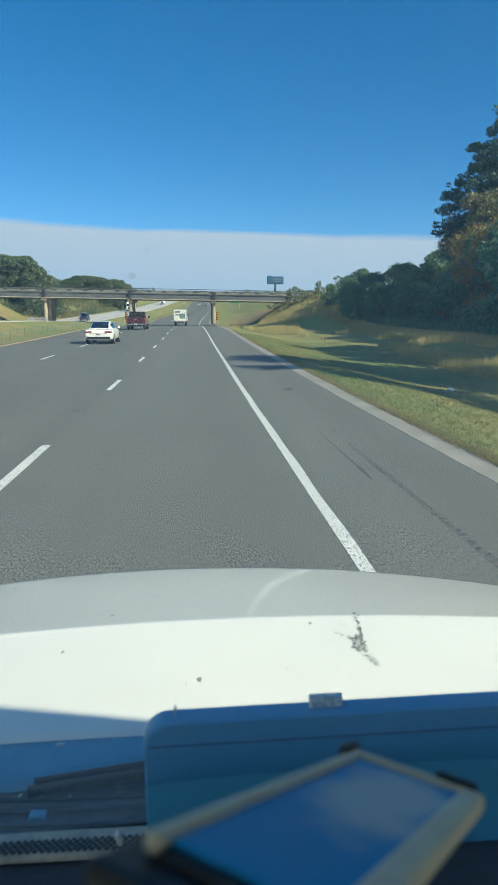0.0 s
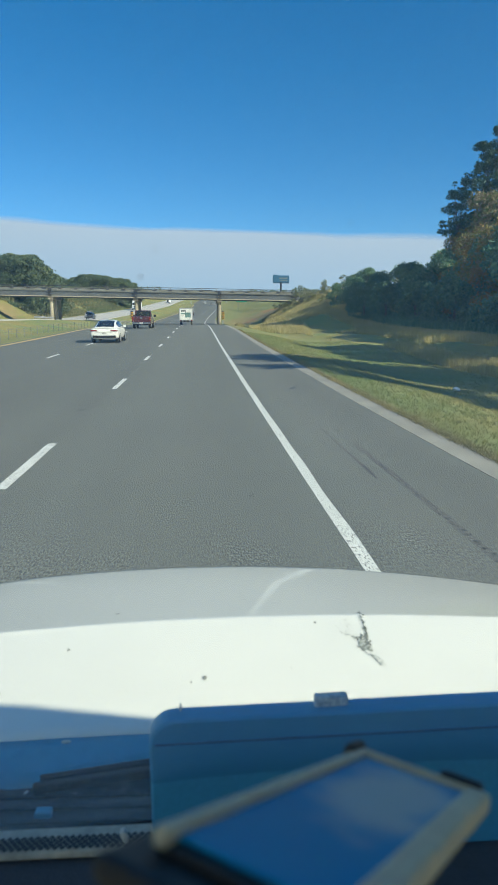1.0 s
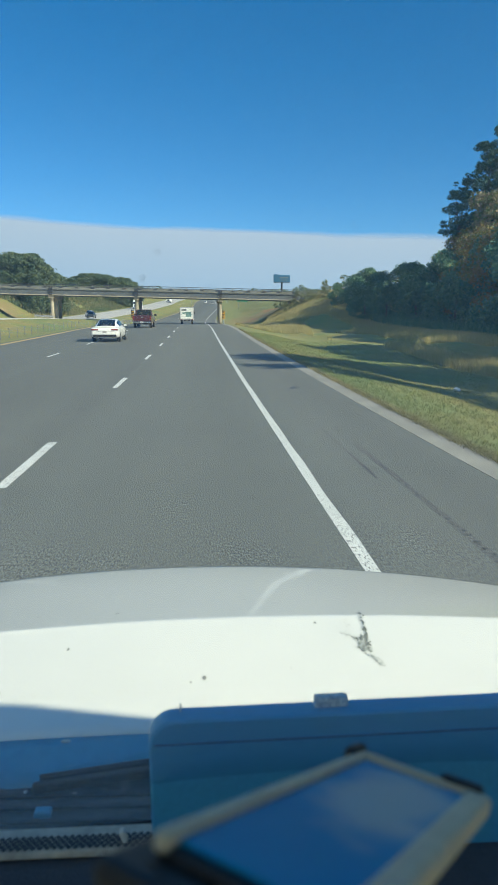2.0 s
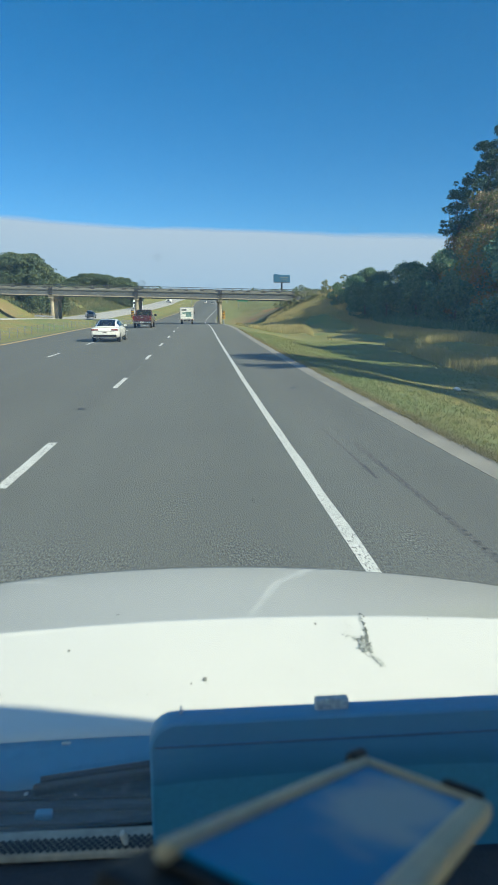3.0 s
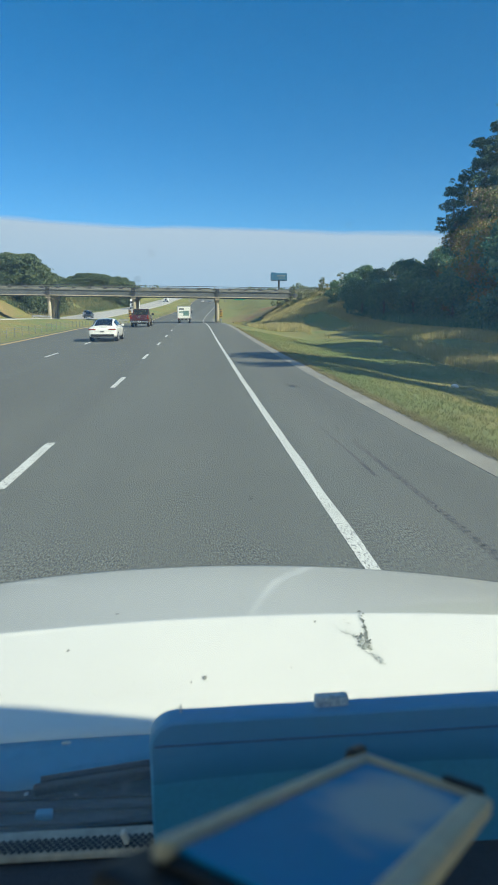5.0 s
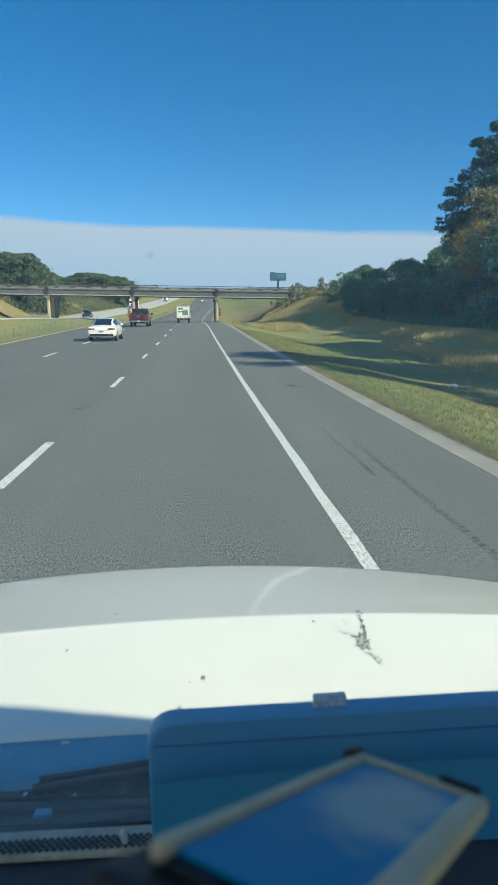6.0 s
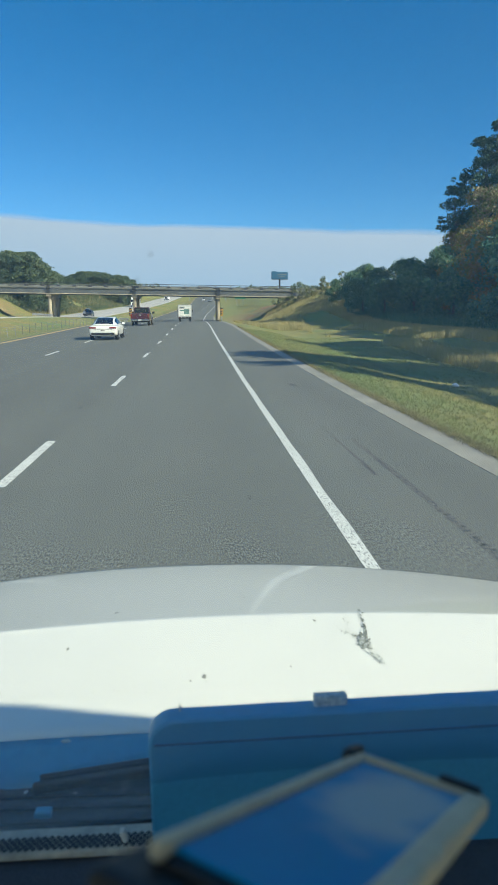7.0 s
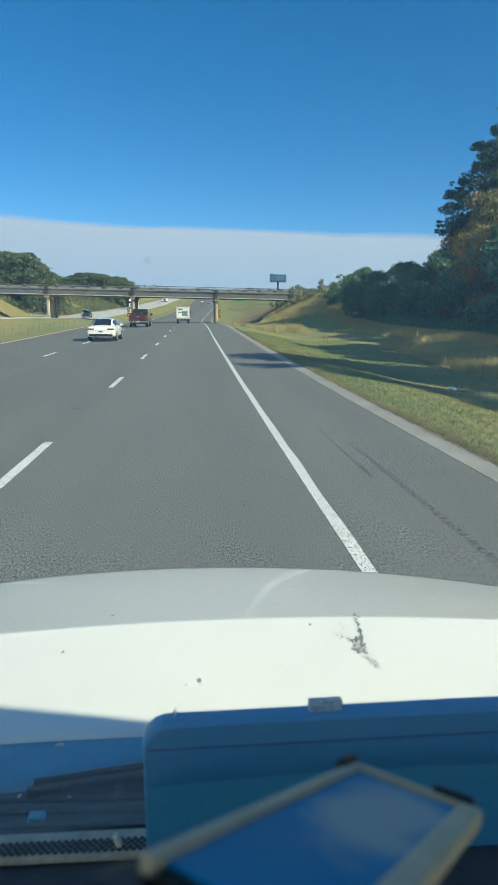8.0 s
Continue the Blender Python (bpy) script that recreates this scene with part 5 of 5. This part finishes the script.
def pine_tree(h, seed, label):
    rng = np.random.default_rng(seed)
    t = thing("pine_tree", label=label, category="tree")
    centres, radii = [], []
    for i in range(96):
        f = rng.uniform(0.36, 1.0)
        q = h * 0.17 * (1.15 - 0.75 * abs(f - 0.62) / 0.4) * rng.uniform(0.15, 1.0)
        a = rng.uniform(0, 6.28)
        centres.append((q * math.cos(a), q * math.sin(a), h * f))
        radii.append(h * rng.uniform(0.02, 0.05))
    part("trunk", limbs_mesh(h, 0.013 * h, centres[::2]), BARK, t, "tall bare grey-brown trunk")
    v, f = leaf_cloud(centres, radii, 220, 0.16, rng, flat=0.6)
    pydata("crown", v, f, NEEDLE, t)
    return t


def place(proto, spots, used):
    for x, y, s, a in spots:
        m = pose(x, y, land_z(x, y) - 0.05, 0, 0, a)
        if proto.name not in used:
            used.add(proto.name)
            proto.matrix_basis = m @ Matrix.Diagonal((s, s, s, 1))
        else:
            c = copy_thing(proto, m)
            c.scale = (s, s, s)


def woods():
    used = set()
    dark = broad_tree("broadleaf_tree", 10.0, 4.6, LEAF, 3, "dense dark green broadleaf tree at the wood's edge", low=0.10, blobs=32, size=0.17, per=230)
    dark2 = broad_tree("broadleaf_tree", 13.0, 5.0, LEAF, 4, "tall green broadleaf tree in the wood", low=0.15, blobs=30, size=0.16, per=210)
    orange = broad_tree("turning_tree", 10.5, 5.0, LEAF_O, 5, "broadleaf tree with leaves turning orange", low=0.2, blobs=28, size=0.13, per=260)
    yellow = broad_tree("turning_tree", 14.0, 5.0, LEAF_Y, 6, "tall broadleaf tree turning yellow-green", low=0.2, blobs=28, size=0.16, per=210)
    bush = broad_tree("bush", 3.6, 2.2, BUSH, 7, "ragged green roadside bush", low=0.05, blobs=16, size=0.13, per=260)
    pine = pine_tree(25.0, 8, "tall dark pine standing above the wood")
    pine2 = pine_tree(22.0, 9, "tall pine with a ragged crown")
    # Trees nearer than y = 55 are out of view, placed to shade verge and shoulder.
    place(dark, [(21.9, 114, 0.36, 0), (26.2, 113, 0.58, 80), (23.2, 106, 0.46, 20), (22.9, 99, 0.5, 260), (24.6, 94, 0.55, 310), (26.5, 87, 0.55, 190), (25.2, 118, 0.42, 90), (25.5, 102, 0.62, 150), (28.5, 95, 0.74, 220), (29.5, 86, 0.9, 30), (30.5, 106, 0.66, 300), (31.0, 76, 0.95, 10), (24, 109, 0.50, 200), (33.5, 112, 0.58, 10), (25, 21, 1.25, 50), (25.5, 31, 1.25, 160), (23.6, 41, 1.2, 10), (33, 66, 1.2, 75), (28.6, 56, 1.0, 130), (23.5, 9, 1.1, 70), (27.6, 90, 0.7, 100), (28.8, 80, 0.7, 40),
                 (28.8, 63, 1.05, 100), (31.0, 54, 0.9, 200), (27.5, 44, 1.15, 270), (31, 35, 1.1, 20), (33, 26, 1.0, 130), (36, 16, 1.0, 60)], used)
    place(orange, [(33.0, 84, 1.08, 0), (35, 92, 1.15, 120), (31.5, 71, 1.1, 200), (33.5, 97, 0.82, 250), (36, 60, 1.1, 40), (35, 46, 1.05, 300)], used)
    place(dark2, [(24.3, 16.5, 1.32, 200), (29.5, 20, 1.3, 15), (31.5, 36, 1.3, 155), (37.5, 96, 1.05, 0), (40, 84, 1.1, 90), (41, 74, 1.1, 10), (40, 62, 1.1, 220), (39, 50, 1.05, 140), (41, 38, 1.1, 20), (38, 112, 0.6, 200), (44, 104, 0.8, 75), (42, 26, 1.1, 0)], used)
    place(yellow, [(39.5, 79, 1.0, 0), (44, 90, 1.15, 110), (45, 70, 1.2, 30), (46, 56, 1.2, 200), (35.5, 87.5, 1.12, 60)], used)
    place(pine, [(40.0, 90.5, 1.05, 0), (35.9, 91, 0.85, 75), (33.5, 92.5, 0.70, 200), (37.7, 89, 0.94, 140), (47, 62, 1.0, 120)], used)
    place(pine2, [(41.3, 88.0, 1.08, 0), (27.2, 9.5, 0.86, 60), (50, 80, 1.1, 200), (48, 99, 0.8, 30)], used)
    place(bush, [(18.9, 134, 0.95, 0), (20.5, 131, 0.6, 60), (23, 133, 0.75, 130), (16.5, 132, 0.6, 20), (26, 128, 0.9, 200), (26, 232, 1.2, 10), (36, 240, 1.3, 80), (22, 124, 0.55, 40), (30, 126, 0.9, 90), (33, 121, 1.0, 10)], used)
    # the woods across the road, beyond the bridge
    far = broad_tree("far_tree", 13.0, 6.0, FARLEAF, 12, "broad green tree in the woods beyond the bridge", low=0.08, blobs=26, size=0.30, per=60)
    rng = random.Random(4)
    spots = []

    def crest(x, y):                                 # the wood's skyline: a high shoulder, a dip, then a lower round hump
        return 1.96 + y * interp(x / y, (-0.40, -0.257, -0.228, -0.205, -0.184, -0.175, -0.155, -0.136, -0.103, -0.085, -0.07),
                                 (0.080, 0.0895, 0.089, 0.069, 0.050, 0.053, 0.0605, 0.061, 0.0535, 0.043, 0.034))

    for k, lo, hi, y0, y1 in ((34, -0.33, -0.19, 200, 246), (30, -0.19, -0.083, 312, 344), (12, -0.24, -0.20, 188, 204)):
        for i in range(k):
            y = rng.uniform(y0, y1)
            x = y * (lo + (hi - lo) * (i + rng.random()) / k)
            spots.append((x, y, max(0.3, (crest(x, y) - land_z(x, y)) / 13.2 * rng.uniform(0.90, 1.0)), rng.uniform(0, 360)))
    for i in range(44):
        spots.append((-46.5 - rng.uniform(0, 7), 184 + i * 4.0, rng.uniform(0.34, 0.55), rng.uniform(0, 360)))
    for i in range(9):
        spots.append((-38 - i * 2.2, 425 + rng.uniform(0, 25), rng.uniform(0.55, 0.75), rng.uniform(0, 360)))
    place(far, spots, used)


woods()


def far_wood_line():
    """Woods along the horizon, too far to tell one tree from another."""
    rng = np.random.default_rng(21)
    centres, radii = [], []
    for i in range(420):
        a = rng.uniform(-0.9, 0.9)
        d = rng.uniform(760, 900)
        x, y = d * math.sin(a), d * math.cos(a)
        if -24 < x - road_x(y) < 14 and y < 1000:
            continue
        centres.append((x, y, land_z(x, y) + rng.uniform(1, 5)))
        radii.append(rng.uniform(3.5, 6.5))
    v, f = leaf_cloud(centres, radii, 1.9, 1.3, rng)
    ob = pydata("far_woods", v, f, FARLEAF)
    tagged(ob, "hazy line of green woods along the horizon", "woods", kind="stuff")


far_wood_line()


def grass_stuff(name, spots, hmin, hmax, width, mat, label, seed, blades=5, lean=0.35):
    rng = np.random.default_rng(seed)
    verts, faces = [], []
    for x, y in spots:
        z = land_z(x, y) - 0.02
        for _ in range(blades):
            a, h = rng.uniform(0, 6.28), rng.uniform(hmin, hmax)
            px, py = x + rng.normal() * width * 3, y + rng.normal() * width * 3
            dx, dy = math.cos(a) * width / 2, math.sin(a) * width / 2
            lx, ly = rng.normal() * lean * h, rng.normal() * lean * h
            k = len(verts)
            verts += [(px - dx, py - dy, z), (px + dx, py + dy, z), (px + lx * 0.4 + dx * 0.8, py + ly * 0.4 + dy * 0.8, z + h * 0.6), (px + lx * 0.4 - dx * 0.8, py + ly * 0.4 - dy * 0.8, z + h * 0.6), (px + lx, py + ly, z + h)]
            faces += [(k, k + 1, k + 2, k + 3), (k + 3, k + 2, k + 4)]
    ob = pydata(name, verts, faces, mat)
    return tagged(ob, label, "grass", kind="stuff")


def plants():
    rng = np.random.default_rng(31)
    near = []
    while len(near) < 26000:
        y = 6 + 60 * rng.uniform() ** 1.6
        near.append((4.2 + abs(rng.normal()) * 0.12 + 9 * rng.uniform() ** 1.3, y))
    grass_stuff("verge_grass", near, 0.03, 0.10, 0.010, BLADE, "short green roadside grass with dry blades", 1, blades=5, lean=0.6)
    tall = []
    while len(tall) < 27000:
        x, y = rng.uniform(7.5, 29), rng.uniform(28, 150)
        band = noise.noise((x * 0.10, y * 0.03, 5.0)) + 0.5 * noise.noise((x * 0.3, y * 0.1, 1.0))
        if band > 0.05 * rng.normal() and x > 10.5 - 3.0 * ease(80, 130, y) + 0.03 * (135 - y):
            tall.append((x, y))
    grass_stuff("tall_dry_grass", tall, 0.22, 0.75, 0.020, TALL, "tall straw-coloured dry grass on the bank", 2, blades=7, lean=0.28)
    bank = []
    while len(bank) < 9000:
        x, y = rng.uniform(7.5, 24), rng.uniform(84, 150)
        if noise.noise((x * 0.16, y * 0.045, 9.0)) > -0.05 + 0.06 * rng.normal():
            bank.append((x, y))
    grass_stuff("bank_grass", bank, 0.25, 0.70, 0.045, TALL, "straw-coloured grass on the rising bank before the bridge", 12, blades=5, lean=0.3)
    fringe = [(4.08 + abs(rng.normal()) * (0.10 + 0.10 * noise.noise((0, i * 0.01, 3))), 5 + 70 * rng.uniform() ** 1.5) for i in range(9000)]
    grass_stuff("kerb_fringe", fringe, 0.03, 0.09, 0.012, DRY, "dry straw grass creeping over the kerb", 4, blades=4, lean=0.9)
    edge = []
    while len(edge) < 4000:
        y = rng.uniform(30, 122)
        edge.append((23.5 + 3.2 * rng.uniform() + max(0, (90 - y)) * 0.06, y))
    grass_stuff("wood_edge_growth", edge, 0.5, 1.5, 0.07, LEAF, "rank green growth at the wood's edge", 3, blades=6, lean=0.25)
    for nm, mat, n, label, sd in (("bank_growth", FARLEAF, 5200, "rank green growth on the bank beyond the bridge", 6), ("bank_dry_growth", DRY, 3200, "dry straw growth on the bank beyond the bridge", 8)):
        spots = []
        while len(spots) < n:
            x, y = rng.uniform(-56, -37.5), rng.uniform(150, 330)
            if (y > 182 or x < -51) and noise.noise((x * 0.12, y * 0.05, sd)) + 0.035 * (-42 - x) + 0.004 * (y - 190) > 0.15 * rng.normal():
                spots.append((x + road_x(y) * 0.9, y))
        grass_stuff(nm, spots, 0.35, 1.3, 0.16, mat, label, sd, blades=6, lean=0.4)


plants()


def litter():
    bm = bmesh.new()
    bmesh.ops.create_icosphere(bm, subdivisions=3, radius=0.13)
    for v in bm.verts:
        v.co += v.co * 0.4 * noise.noise(v.co * 9)
        v.co.z *= 0.6
    ob = part("litter", bm, LITTER, smooth=True)
    ob.location = (9.6, 26, land_z(9.6, 26) + 0.07)
    tagged(ob, "crumpled piece of white litter in the grass", "litter")


litter()
